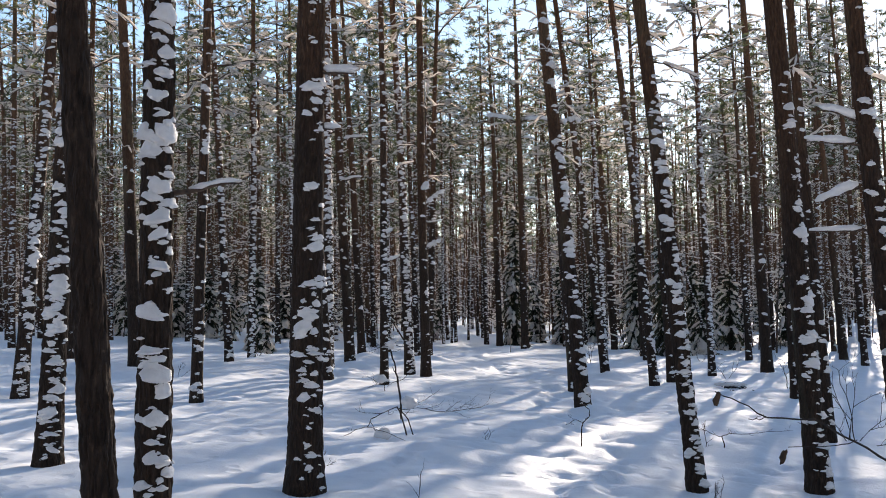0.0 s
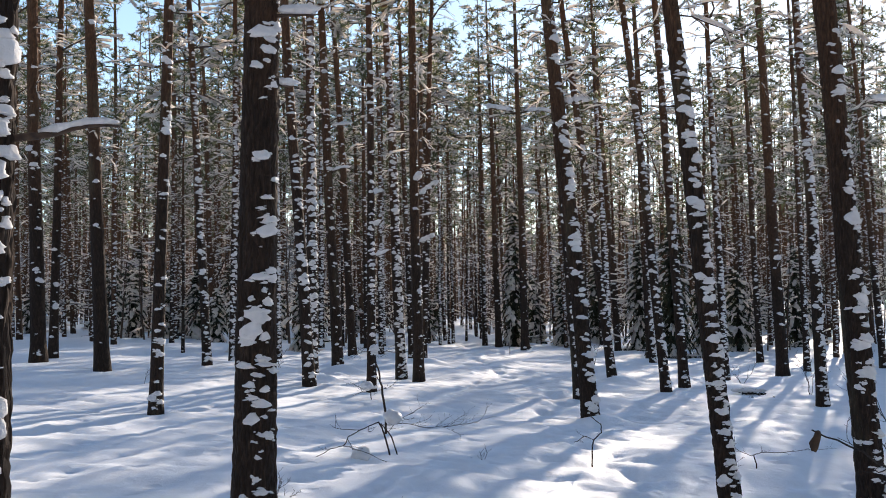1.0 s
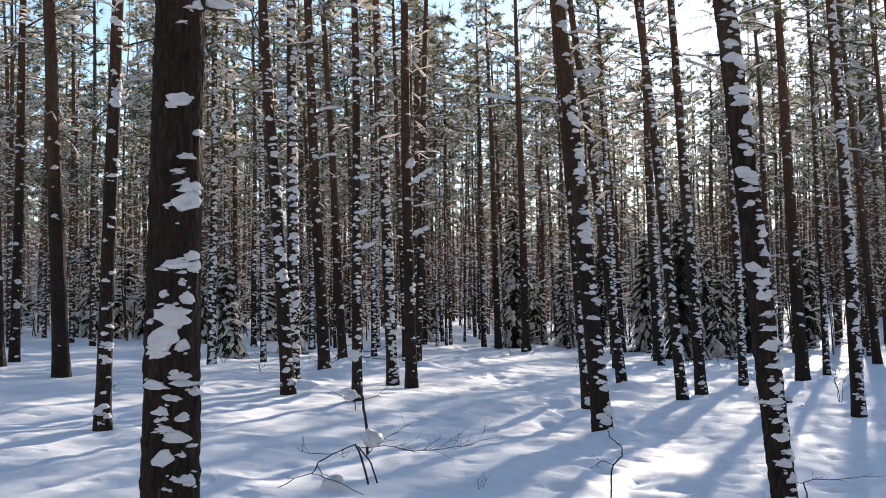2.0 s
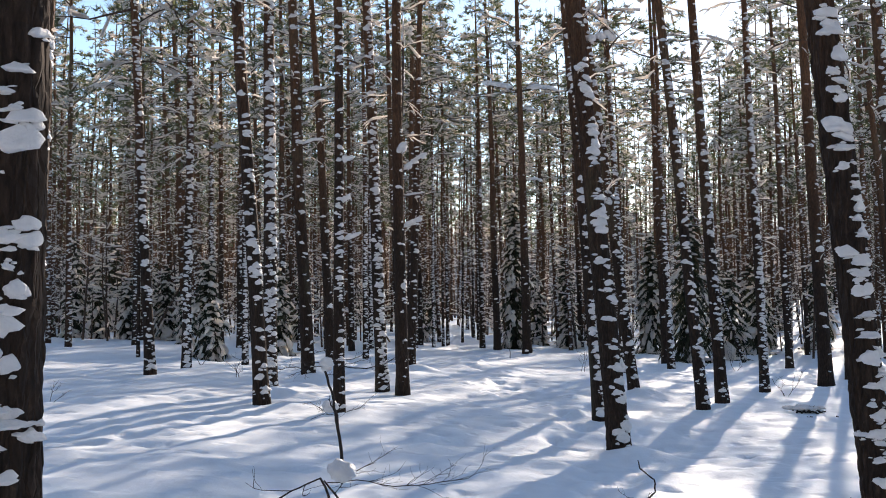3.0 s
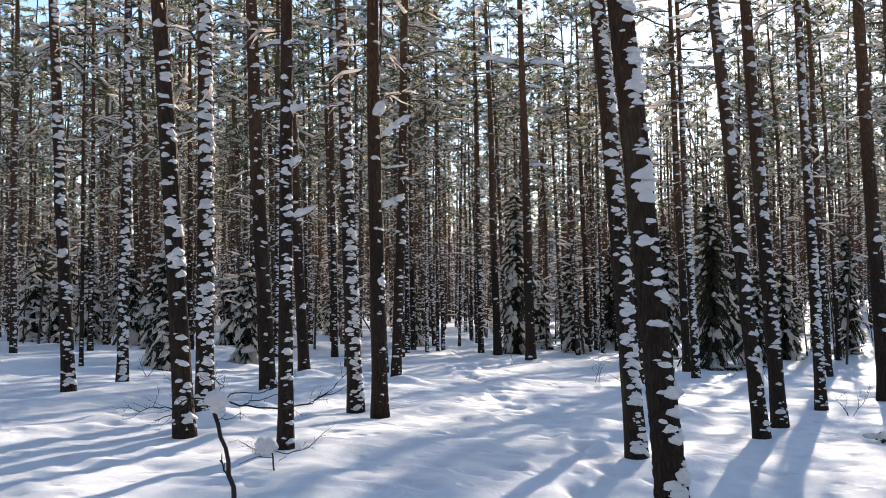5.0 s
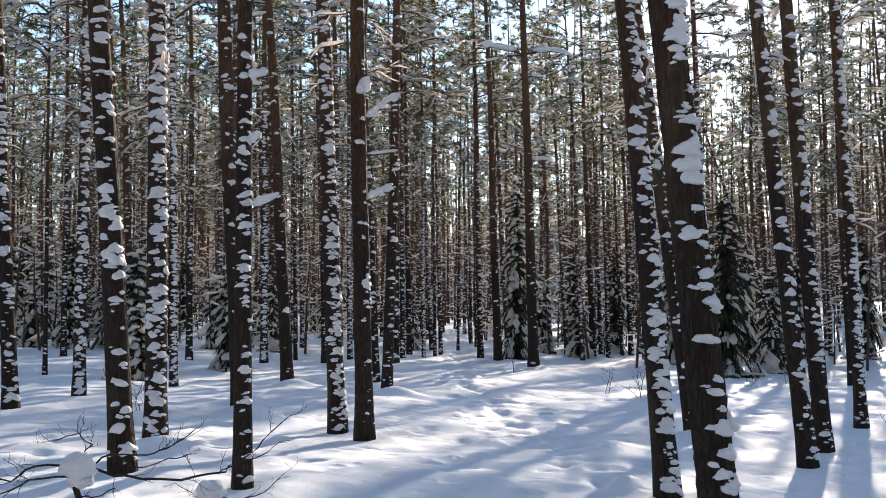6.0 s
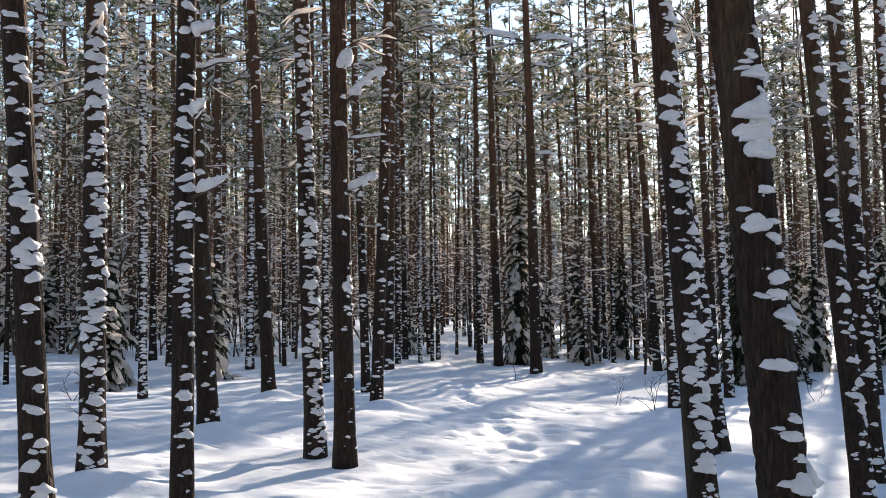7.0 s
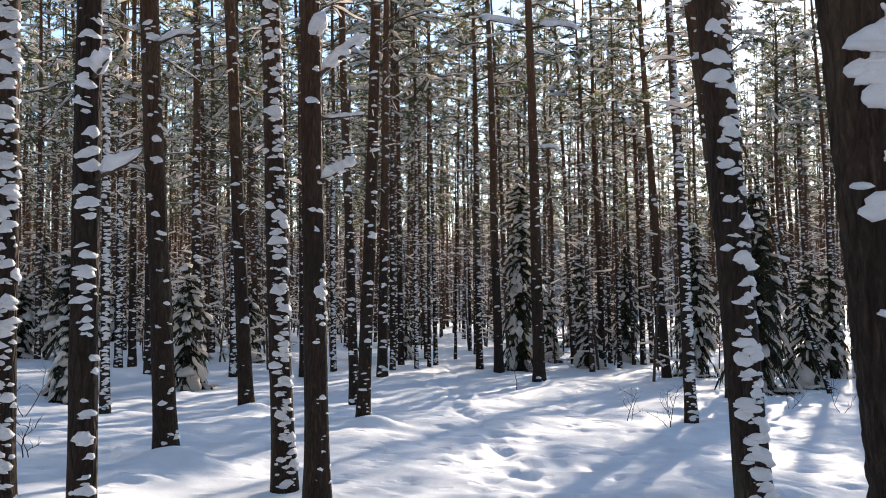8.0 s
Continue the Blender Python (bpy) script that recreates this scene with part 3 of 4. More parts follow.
    def crown(self, wood, needles, snow, lo, count, longest, tufts, needle, blades):
        rng = self.rng
        for i in range(count):
            t = (i + rng.random()) / count
            z = lo + (self.h - 0.3 - lo) * t
            length = longest * (0.55 + 0.45 * math.sin(math.pi * min(1, 0.25 + t * 0.75))) * (1 - 0.6 * t ** 3) * rng.uniform(0.55, 1.1)
            w = rng.uniform(0, 2 * math.pi)
            pts, rr = self.limb(z, w, length, rng.uniform(0.0, 0.5) + 0.4 * t, rng.uniform(0.2, 0.8), 0.012 + 0.012 * length, 4, 0.22)
            wood.tube(pts, rr, 3, cap=False)
            self.burden(snow, pts, rng.uniform(0.03, 0.06), 0.1, 0.85, 3)
            for _ in range(5):
                k = rng.choice((1, 2, 3))
                d = (pts[k + 1] - pts[k]).normalized()
                d = (d * 0.7 + Vector((-d.y, d.x, rng.uniform(-0.2, 0.3))) * rng.choice((-1, 1))).normalized()
                q = [pts[k], pts[k] + d * length * rng.uniform(0.25, 0.5) + Vector((0, 0, -0.05))]
                wood.tube(q, [0.009, 0.004], 3, cap=False)
                up = Vector((0, 0, 0.018))
                if rng.random() < 0.7:
                    snow.tube([q[0].lerp(q[1], 0.1) + up, q[1] + up], [0.03, 0.05], 3, cap=False)
            for _ in range(tufts):
                k = rng.choice((1, 2, 3, 3, 4, 4))
                c = pts[k] + Vector((rng.gauss(0, 0.2), rng.gauss(0, 0.2), rng.gauss(0, 0.12))) * (0.5 + 0.5 * length)
                needles.tuft(c, (pts[4] - pts[3]).normalized(), needle * rng.uniform(0.7, 1.25), blades, rng, 0.08)
                if rng.random() < 0.22:
                    s = needle * rng.uniform(0.25, 0.62)
                    snow.nub(c + Vector((0, 0, needle * 0.12)), s * rng.uniform(0.7, 1.5), s * 0.9, s * rng.uniform(0.4, 0.7), rng)


def pine(seed, h, r, lean, lean_y, amount, sides=9, fine=0.5, dead=(2.6, 34, 1.25), crown=(7.5, 26, 1.9, 5, 0.30, 9), label="",
         each=False, low_top=8.0, size=1.0, limbs=(), rim=6, twigs=1, bend=0.09, face=WIND, bark=None):
    p = Pine(seed, h, r, lean, lean_y, bend, face)
    ob = new("pine_tree")
    part("trunk", p.trunk(sides, fine), bark or BARK, ob, "dark furrowed pine bark, orange higher up")
    where = p.patches(amount, low_top, size)
    if each:
        rest = Buf()
        for z, w, a, b, c in where:
            one = Buf() if z < 4.4 else rest
            p.clump(one, z, w, a, b, c, rim > 8 and z < 4.4)
            if one is not rest:
                part("snow_clump", one, SNOW, ob)
        if rest.v:
            part("trunk_snow", rest, SNOW, ob, "small snow clumps higher on the trunk", kind="stuff")
    elif where:
        joined = Buf()
        for z, w, a, b, c in where:
            p.patch(joined, z, w, a * 1.2, b * 0.85, c, rim)
        part("trunk_snow", joined, SNOW, ob, "white snow clumps stuck to the bark", kind="stuff")
    for z, w, length, rise, thick, fat in limbs:
        pts, rr = p.limb(z, radians(w), length, rise, 0.25 if length < 2 else 0.0, thick, 7, 0.09)
        one = Buf()
        one.tube(pts, rr, 7)
        bough = part("branch", one, TWIG, ob)
        one = Buf()
        p.burden(one, pts, fat, 0.1, 0.95, 9)
        if fat > 0.06:
            for q in pts[2::2]:
                one.blob(q + Vector((0, 0, fat * 0.5)), fat * 1.2, fat * 1.0, fat * 0.8, p.rng, p.rng.uniform(0, 3), 0.2)
        if one.v:
            part("branch_snow", one, SNOW, bough, "thick snow heaped on the branch")
    wood, snow = Buf(), Buf()
    for z, w, length in p.dead_places(dead[0], crown[0] + 2, dead[1], dead[2]):
        if each:
            wood, snow = Buf(), Buf()
        p.dead_branch(wood, snow, z, w, length, 4 if each else 2, 4 if each else 3, 2 if each else twigs)
        if each:
            bough = part("branch", wood, TWIG, ob)
            if snow.v:
                part("branch_snow", snow, SNOW_TWIG, bough, kind="stuff")
    if not each:
        part("dead_wood", wood, TWIG, ob, "thin bare lower branches", kind="stuff")
        part("branch_snow", snow, SNOW_TWIG, ob, "snow lying along the branches", kind="stuff")
    wood, snow, needles = Buf(), Buf(), Buf()
    p.crown(wood, needles, snow, *crown)
    part("crown_wood", wood, TWIG, ob, kind="stuff")
    part("crown_needles", needles, NEEDLE, ob, "green needle clusters", smooth=False, kind="stuff")
    part("crown_snow", snow, SNOW_TWIG, ob, "snow lying on the needles", kind="stuff")
    return tagged(ob, label, "tree", "pines in the wood")


for i, (x, y, lean, r, s, h) in enumerate(NEAR):
    close = y < 27.2
    low = 4.2 if y < 22 else 3.0
    text = ("dark Scots pine with almost bare bark" if s < 0.3 else "dark Scots pine with scattered snow clumps on its bark" if s < 0.7
            else "dark Scots pine, its bark thickly plastered with snow") if lean > -0.3 else "thin snowy pine leaning steeply against the others"
    ob = pine(100 + i, h, r, lean, 0.0, s, 52 if y < 12.5 or 18.5 < y < 18.7 else 28 if y < 18 else 18, 0.036 if y < 12.5 or 18.5 < y < 18.7 else 0.1 if y < 18 else 0.2,
              (low, 20 if close else 45, 1.1), (6.8 if x < -4 and y > 24 else 8.5, 17, 1.8, 10, 0.24, 9), text, each=y < 29, low_top=5.0 if y < 12 else 8.5,
              size=SIZE.get((x, y), 1.0), limbs=BOUGHS.get((x, y), ()), rim=12 if y < 18.7 else 8, bend=0.03, face=FACE.get((x, y), WIND))
    ob.location = (x, y, lie(x, y))

# kinds of pine that fill the wood
def kinds(seed, count, tall, branches, twigs, low, crown):
    made = []
    for k in range(count):
        rng = random.Random(seed + k)
        n, reach, tufts, needle, blades = crown
        full = (n, reach, tufts + 1, needle, blades) if k % 2 else (int(n * 0.75), reach * 0.85, tufts - 4, needle, blades)
        made.append(pine(seed + 300 + k, rng.uniform(*tall), rng.uniform(0.08, 0.13), rng.uniform(-0.06, 0.02), rng.uniform(-0.02, 0.02),
                         rng.uniform(0.35, 0.95), 7, 1.1, (1.3, branches, 1.5), (rng.uniform(*low), *full),
                         "slim Scots pine with snow on trunk and branches", low_top=9.0, size=1.2, twigs=twigs, rim=5, bark=HAZED_BARK))
    return made


MID = kinds(40, 6, (14, 17), 66, 1, (7.5, 9.5), (18, 1.9, 9, 0.25, 9))
DENSE = kinds(80, 5, (16, 19), 66, 1, (6.5, 8.5), (18, 1.9, 9, 0.25, 9))
FAR = kinds(60, 5, (18, 22), 50, 0, (6.5, 8.5), (23, 2.0, 9, 0.30, 8))


def taken(spots, x, y, gap):
    return any((x - a) ** 2 + (y - b) ** 2 < gap * gap for a, b in spots)


def wood():
    rng = random.Random(77)
    spots = [(a[0], a[1]) for a in NEAR]
    made, tries, used = 0, 0, set()
    gaps = [(16.8, 66.0), (18.0, 47.0), (20.0, 51.0), (22.5, 54.0), (19.0, 55.5), (23.5, 58.0),
            (21.0, 60.5), (25.0, 62.0), (24.0, 49.5), (15.2, 55.0), (17.2, 57.2), (19.0, 60.0), (21.2, 57.4), (20.2, 53.6),
            (22.4, 64.0), (18.6, 64.5), (26.5, 66.0), (14.6, 57.8), (17.0, 54.2), (22.4, 50.5),
            (16.2, 43.5), (17.6, 45.2), (19.2, 48.8), (21.4, 52.2), (22.2, 55.6), (23.4, 58.6), (24.6, 60.8), (25.8, 63.6),
            (20.4, 56.2), (21.8, 59.4), (23.2, 62.4), (24.4, 65.8), (26.8, 68.0)]
    while made < 270 and tries < 20000:
        tries += 1
        y = 31 + 62 * rng.random() ** 0.74
        half = 0.5 * y + 5
        x = rng.uniform(-half, half)
        if gaps and made > 30:
            x, y = gaps.pop()
        if taken(spots, x, y, 1.5 if y > 45 else 2.0):
            continue
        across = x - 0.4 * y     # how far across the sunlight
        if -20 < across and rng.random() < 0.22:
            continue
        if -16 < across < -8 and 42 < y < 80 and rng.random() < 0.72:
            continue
        if 0.4 < x < 1.9 and y < 78 or 0 < x < 6.5 and y < 41:
            continue
        if y < 47 and -7.5 < x < 13:
            continue
        spots.append((x, y))
        m = Matrix.Translation((x, y, lie(x, y))) @ pose(0, 0, 0, 0, 0, rng.uniform(-28, 28)) @ Matrix.Scale(rng.uniform(0.88, 1.12), 4)
        pool = (MID if 0.5 + 0.1 * (y - 40) < x < 0.3 * y else DENSE) if y < 60 else FAR
        fresh = [k for k in (MID + DENSE if y < 60 else FAR) if k.name not in used]
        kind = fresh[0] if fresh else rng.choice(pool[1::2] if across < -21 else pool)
        if kind.name not in used:
            used.add(kind.name)
            kind.matrix_basis = m
        else:
            kind.scale, keep = (1, 1, 1), kind.scale.copy()
            copy_thing(kind, m)
            kind.scale = keep
        made += 1
    return spots


SPOTS = wood()


# ---------------------------------------------------------------- the wood in the distance
def woods(seed, count, spot, label):
    """Slim pines, too many and too far to tell apart, or out of view."""
    rng = random.Random(seed)
    trunks, twigs, needles, snow = Buf(), Buf(), Buf(), Buf()
    for _ in range(count):
        x, y = spot(rng)
        z0, h, r = lie(x, y), rng.uniform(17, 24), rng.uniform(0.07, 0.14)
        lx = rng.uniform(-0.05, 0.03)
        trunks.tube([Vector((x, y, z0 - 0.3)), Vector((x + lx * h * 0.5, y, z0 + h * 0.5)), Vector((x + lx * h, y, z0 + h))], [r, r * 0.75, 0.02], 5, cap=False)
        for _ in range(7):
            z = rng.uniform(0.3, 7)
            s = rng.uniform(0.05, 0.13)
            snow.nub(Vector((x + lx * z + rng.uniform(-0.4, 0.9) * r, y - r, z0 + z)), s, 0.05, s * 0.8, rng)
        for _ in range(16):
            z, w, l = rng.uniform(1.0, 14), rng.uniform(0, 6.28), rng.uniform(0.5, 1.8)
            a = Vector((x + lx * z, y, z0 + z))
            b = a + Vector((math.cos(w) * l, math.sin(w) * l, rng.uniform(-0.3, 0.5)))
            twigs.tube([a, b], [0.018, 0.008], 3, cap=False)
            up = Vector((0, 0, 0.03))
            if rng.random() < 0.65:
                snow.tube([a + up, b + up], [0.025, 0.04], 3, cap=False)
        for _ in range(28):
            z = h * (0.42 + 0.54 * rng.random())
            w, l = rng.uniform(0, 6.28), rng.uniform(0.2, 1.8) * (1.25 - z / h)
            c = Vector((x + lx * z + math.cos(w) * l, y + math.sin(w) * l, z0 + z))
            needles.tuft(c, Vector((math.cos(w), math.sin(w), 0.2)), rng.uniform(0.35, 0.6), 6, rng, 0.14)
            if rng.random() < 0.4:
                s = rng.uniform(0.12, 0.36)
                snow.nub(c + Vector((0, 0, 0.12)), s * 1.5, s, s * 0.6, rng)
    ob = tagged(new("far_woods"), label, "trees", kind="stuff")
    part("far_trunks", trunks, HAZED_BARK, ob, kind="stuff")
    part("far_twigs", twigs, TWIG, ob, kind="stuff")
    part("far_needles", needles, NEEDLE, ob, smooth=False, kind="stuff")
    part("far_snow", snow, SNOW_TWIG, ob, kind="stuff")


def ahead(rng):
    y = 86 + 75 * rng.random() ** 1.2
    return rng.uniform(-0.55 * y - 5, 0.6 * y + 5), y


# Out of view; pines added here block blue sky and bounce warm light.
def behind(rng):
    while True:
        x, y = rng.uniform(-34, 34), rng.uniform(-48, 30)
        if y < -4 and abs(x) + 0.2 * y > -60 or abs(x) > 12 + 0.5 * max(0, y):
            return x, y


woods(9, 780, ahead, "distant dense snowy pine wood")
woods(10, 340, behind, "unseen snowy pine wood, added to block sky and bounce light")


def backdrop():
    """The forest's far edge all round: a dim ragged wall of trees in the distance."""
    m, nt, b, _ = shader("distant_wood")
    co = nt.nodes.new("ShaderNodeNewGeometry").outputs["Position"]
    st = node(nt, "ShaderNodeVectorMath")
    st.operation = "MULTIPLY"
    st.inputs[1].default_value = (1, 1, 0.09)
    nt.links.new(co, st.inputs[0])
    stems = node(nt, "ShaderNodeTexNoise", Scale=1.6, Detail=4.0, Roughness=0.7)
    frost = node(nt, "ShaderNodeTexNoise", Scale=1.3, Detail=6.0, Roughness=0.75)
    nt.links.new(st.outputs[0], stems.inputs["Vector"])
    nt.links.new(co, frost.inputs["Vector"])
    mix = node(nt, "ShaderNodeMix")
    mix.data_type = "RGBA"
    mix.inputs[7].default_value = (0.66, 0.61, 0.56, 1)
    nt.links.new(ramp(nt, stems.outputs[0], [(0.35, (0.07, 0.048, 0.034)), (0.65, (0.20, 0.14, 0.10))]), mix.inputs[6])
    nt.links.new(ramp(nt, frost.outputs[0], [(0.46, (0, 0, 0)), (0.64, (1, 1, 1))]), mix.inputs["Factor"])
    nt.links.new(mix.outputs[2], b.inputs["Base Color"])
    b.inputs["Roughness"].default_value = 1.0
    rng = random.Random(4)
    buf, n = Buf(), 900
    for k in range(n):
        w = 2 * math.pi * k / n
        r = 190 + 6 * noise.noise(Vector((math.cos(w) * 9, math.sin(w) * 9, 0)))
        x, y = r * math.cos(w), 15 + r * math.sin(w)
        z = lie(x, y)
        buf.v += [Vector((x, y, z - 1)), Vector((x, y, z + rng.uniform(14, 23)))]
        buf.v += [Vector((x * 1.02, y * 1.02, z - 1)), Vector((x * 1.02, y * 1.02, z + 12))]
    for k in range(n):
        a, c = 4 * k, 4 * ((k + 1) % n)
        buf.f += [(a, c, c + 1, a + 1), (a + 1, c + 1, c + 3, a + 3), (a + 3, c + 3, c + 2, a + 2)]
    tagged(new("backdrop", buf.mesh("backdrop", m, False)), "dim ragged edge of the distant wood", "forest", kind="structure")


backdrop()


# ---------------------------------------------------------------- young spruces under the pines
def spruce(seed, h, width, cover, label, thick=8):
    rng = random.Random(seed)
    ob = new("spruce_tree")
    stem = Buf()
    stem.tube([Vector((0, 0, -0.3)), Vector((0.02, 0, h * 0.5)), Vector((0, 0, h))], [0.03 + 0.012 * h, 0.02 + 0.006 * h, 0.006], 7)
    part("trunk", stem, BARK, ob)
    wood, needles, snow = Buf(), Buf(), Buf()
    z = 0.16 + 0.03 * h
    while z < h * 0.985:
        t = z / h
        for k in range(thick if t < 0.8 else thick - 2):
            w = 2 * math.pi * (k + rng.random()) / thick
            length = 0.07 + width * (1 - t) ** 0.78 * rng.choice((0.6, 0.85, 1.0, 1.0, 1.2)) * rng.uniform(0.75, 1.1)
            wild = noise.noise(Vector((math.cos(w) * 1.1, math.sin(w) * 1.1, z * 1.6 + seed * 3.7)))
            length *= 1 + 0.9 * wild
            p, d = Vector((0, 0, z + rng.uniform(-0.16, 0.16))), Vector((math.cos(w), math.sin(w), 0.85 * t - 0.4)).normalized()
            side = Vector((-math.sin(w), math.cos(w), 0))
            pts = [p.copy()]
            for _ in range(4):
                d = (d + Vector((rng.gauss(0, 0.09), rng.gauss(0, 0.09), -0.46 * (1 - 0.75 * t) * rng.uniform(0.6, 1.4)))).normalized()
                p = p + d * length / 4
                p.z = max(p.z, 0.05)
                pts.append(p.copy())
            wood.tube([pts[0], pts[2], pts[4]], [0.012, 0.008, 0.003], 3, cap=False)
            for i in range(1, 5):
                way = (pts[i] - pts[i - 1]).normalized()
                for _ in range(5):
                    a = pts[i].lerp(pts[i - 1], rng.random())
                    tip = a + (side * rng.uniform(-1, 1) + way * 0.7 + Vector((0, 0, -rng.uniform(0.2, 1.1)))) * (0.08 + 0.13 * length) * rng.uniform(0.7, 1.4)
                    e = Vector((rng.gauss(0, 1), rng.gauss(0, 1), rng.gauss(0, 0.5))).normalized() * 0.03
                    base = len(needles.v)
                    needles.v += [a - e, a + e, tip]
                    needles.f.append((base, base + 1, base + 2))
            if rng.random() < cover * 1.2 + 0.8 * wild:
                for i in rng.choice(((2,), (3,), (3, 4), (2, 3), (4,))):
                    way = (pts[i] - pts[i - 1]).normalized()
                    up = side.cross(way)
                    up = up if up.z > 0 else -up
                    flat = (side + way * rng.gauss(0, 0.2)).normalized()
                    snow.lump(pts[i] + up * 0.03, way, up, flat, (0.06 + 0.17 * length) * rng.uniform(0.4, 1.5), rng.uniform(0.035, 0.08),
                              (0.045 + 0.08 * length) * rng.uniform(0.4, 1.7), rng, 0.5, 0)
        z += rng.uniform(0.15, 0.24) * (1 - 0.35 * t)
    part("bough_wood", wood, TWIG, ob, kind="stuff")
    part("needles", needles, SPRUCE_NEEDLE, ob, "dark green drooping needles", smooth=False, kind="stuff")
    part("bough_snow", snow, SNOW_TWIG, ob, "snow weighing down the branches", kind="stuff")
    return tagged(ob, label, "tree", "young spruces")


def put(ob, x, y, turn=0.0, scale=1.0):
    ob.matrix_basis = Matrix.Translation((x, y, lie(x, y))) @ pose(0, 0, 0, 0, 0, turn) @ Matrix.Scale(scale, 4)
    return ob


put(spruce(1, 6.5, 0.85, 0.6, "tall narrow young spruce, dark green and snow-laden", 9), 3.35, 47.7)
put(spruce(2, 5.4, 1.3, 0.2, "broad dark spruce with drooping, lightly snowed branches", 10), 9.25, 42.2)
put(spruce(3, 5.0, 1.0, 0.5, "young spruce with snow on its drooping branches", 9), 9.15, 48.4)
put(spruce(4, 2.7, 0.8, 0.6, "small young spruce heavily covered with snow"), -6.25, 34.4)
put(spruce(5, 2.6, 0.75, 0.75, "small young spruce heavily covered with snow"), -4.65, 36.9)
put(spruce(9, 1.5, 0.5, 0.95, "little spruce buried under a thick coat of snow"), -5.85, 33.3)
SMALL = [spruce(6, 2.4, 0.7, 0.75, "small young spruce heavily covered with snow", 7), spruce(7, 3.4, 0.9, 0.5, "young spruce with snow on its drooping branches", 7),
         spruce(8, 4.6, 1.05, 0.35, "dark young spruce with patches of snow", 7)]
for k, (x, y) in enumerate(((-12.2, 46.5), (11.4, 44.5), (6.6, 57.0))):
    put(SMALL[k], x, y)


def undergrowth():
    rng = random.Random(31)
    spots = [(3.35, 47.7), (9.25, 42.2), (9.15, 48.4)] + SPOTS
    for x, y, k, s in ((-13.6, 47, 0, 1.0), (-10.8, 47, 1, 0.9), (-9.2, 44, 0, 0.9), (-15.2, 49, 1, 1.1), (-7.8, 50, 0, 1.1), (-5.6, 49, 1, 0.8),
                       (12.8, 52, 2, 1.0), (15.0, 54, 1, 1.2), (6.0, 51, 1, 0.8), (13.8, 49, 1, 1.1), (5.0, 56, 1, 1.0), (17.5, 52, 2, 1.1), (8.6, 58, 2, 1.1)):
        copy_thing(SMALL[k], Matrix.Translation((x, y, lie(x, y))) @ pose(0, 0, 0, 0, 0, rng.uniform(0, 360)) @ Matrix.Scale(s, 4))
    n = 0
    while n < 46:
        y = rng.uniform(52, 90)
        x = rng.uniform(-0.5 * y, 0.5 * y)
        if 0.2 < x < 2.4 or taken(spots, x, y, 0.8):
            continue
        n += 1
        spots.append((x, y))
        copy_thing(rng.choice(SMALL), Matrix.Translation((x, y, lie(x, y))) @ pose(0, 0, 0, 0, 0, rng.uniform(0, 360)) @ Matrix.Scale(rng.uniform(0.6, 1.25), 4))


undergrowth()


def thicket():
    """Thin bare saplings and brush, snow on every twig, between the far trunks."""
    rng = random.Random(52)
    wood, snow = Buf(), Buf()
    n = 0
    while n < 330:
        y = rng.uniform(44, 88)
        x = rng.uniform(-0.5 * y, 0.5 * y)
        if 0.2 < x < 2.2 and y < 80 or y < 50 and -4 < x < 7:
            continue
        n += 1
        z0, h, l = lie(x, y), rng.uniform(1.5, 6), rng.uniform(-0.12, 0.08)
        if n % 25 == 0:
            l = rng.choice((-0.6, 0.5))
        foot, top = Vector((x, y, z0 - 0.2)), Vector((x + l * h, y + rng.gauss(0, 0.3), z0 + h))
        wood.tube([foot, foot.lerp(top, 0.5) + Vector((rng.gauss(0, 0.08), 0, 0)), top], [0.02 + 0.006 * h, 0.012 + 0.004 * h, 0.005], 4, cap=False)
        for _ in range(int(5 + 2.5 * h)):
            t, w, k = rng.uniform(0.12, 1), rng.uniform(0, 6.28), rng.uniform(0.25, 0.9)
            a = foot.lerp(top, t)
            b = a + Vector((math.cos(w) * k, math.sin(w) * k, rng.uniform(-0.25, 0.3)))
            wood.tube([a, b], [0.008, 0.004], 3, cap=False)
            up = Vector((0, 0, 0.018))
            if rng.random() < 0.9:
                snow.tube([a.lerp(b, 0.15) + up, b + up], [0.03, 0.042], 3, cap=False)
    ob = tagged(new("thicket"), "thin bare saplings and brush dusted with snow", "brush", kind="stuff")
    part("thin_stems", wood, TWIG, ob, kind="stuff")
    part("twig_snow", snow, SNOW_TWIG, ob, kind="stuff")


thicket()


# ---------------------------------------------------------------- shrubs, saplings and sticks in the snow
def fork(b, rng, p, d, length, r, depth, tips, wander=0.25, up=0.05):
    """A bare twig that wanders and forks."""
    pts = [p.copy()]
    n = 5
    for _ in range(n):
        d = (d + Vector((rng.gauss(0, wander), rng.gauss(0, wander), rng.gauss(up, wander * 0.8)))).normalized()
        p = p + d * length / n
        pts.append(p.copy())
    b.tube(pts, [r * (1 - 0.12 * i) for i in range(n + 1)], 5 if r > 0.006 else 4)
    tips.append(pts[-1])
    if depth > 0:
        for i in (2, 3, 4):
            if rng.random() < 0.85:
                a = rng.uniform(0, 6.28)
                e = (d + Vector((math.cos(a), math.sin(a), rng.uniform(-0.2, 0.6))) * 0.9).normalized()
                fork(b, rng, pts[i], e, length * rng.uniform(0.35, 0.6), r * 0.6, depth - 1, tips, wander, up)
    return pts


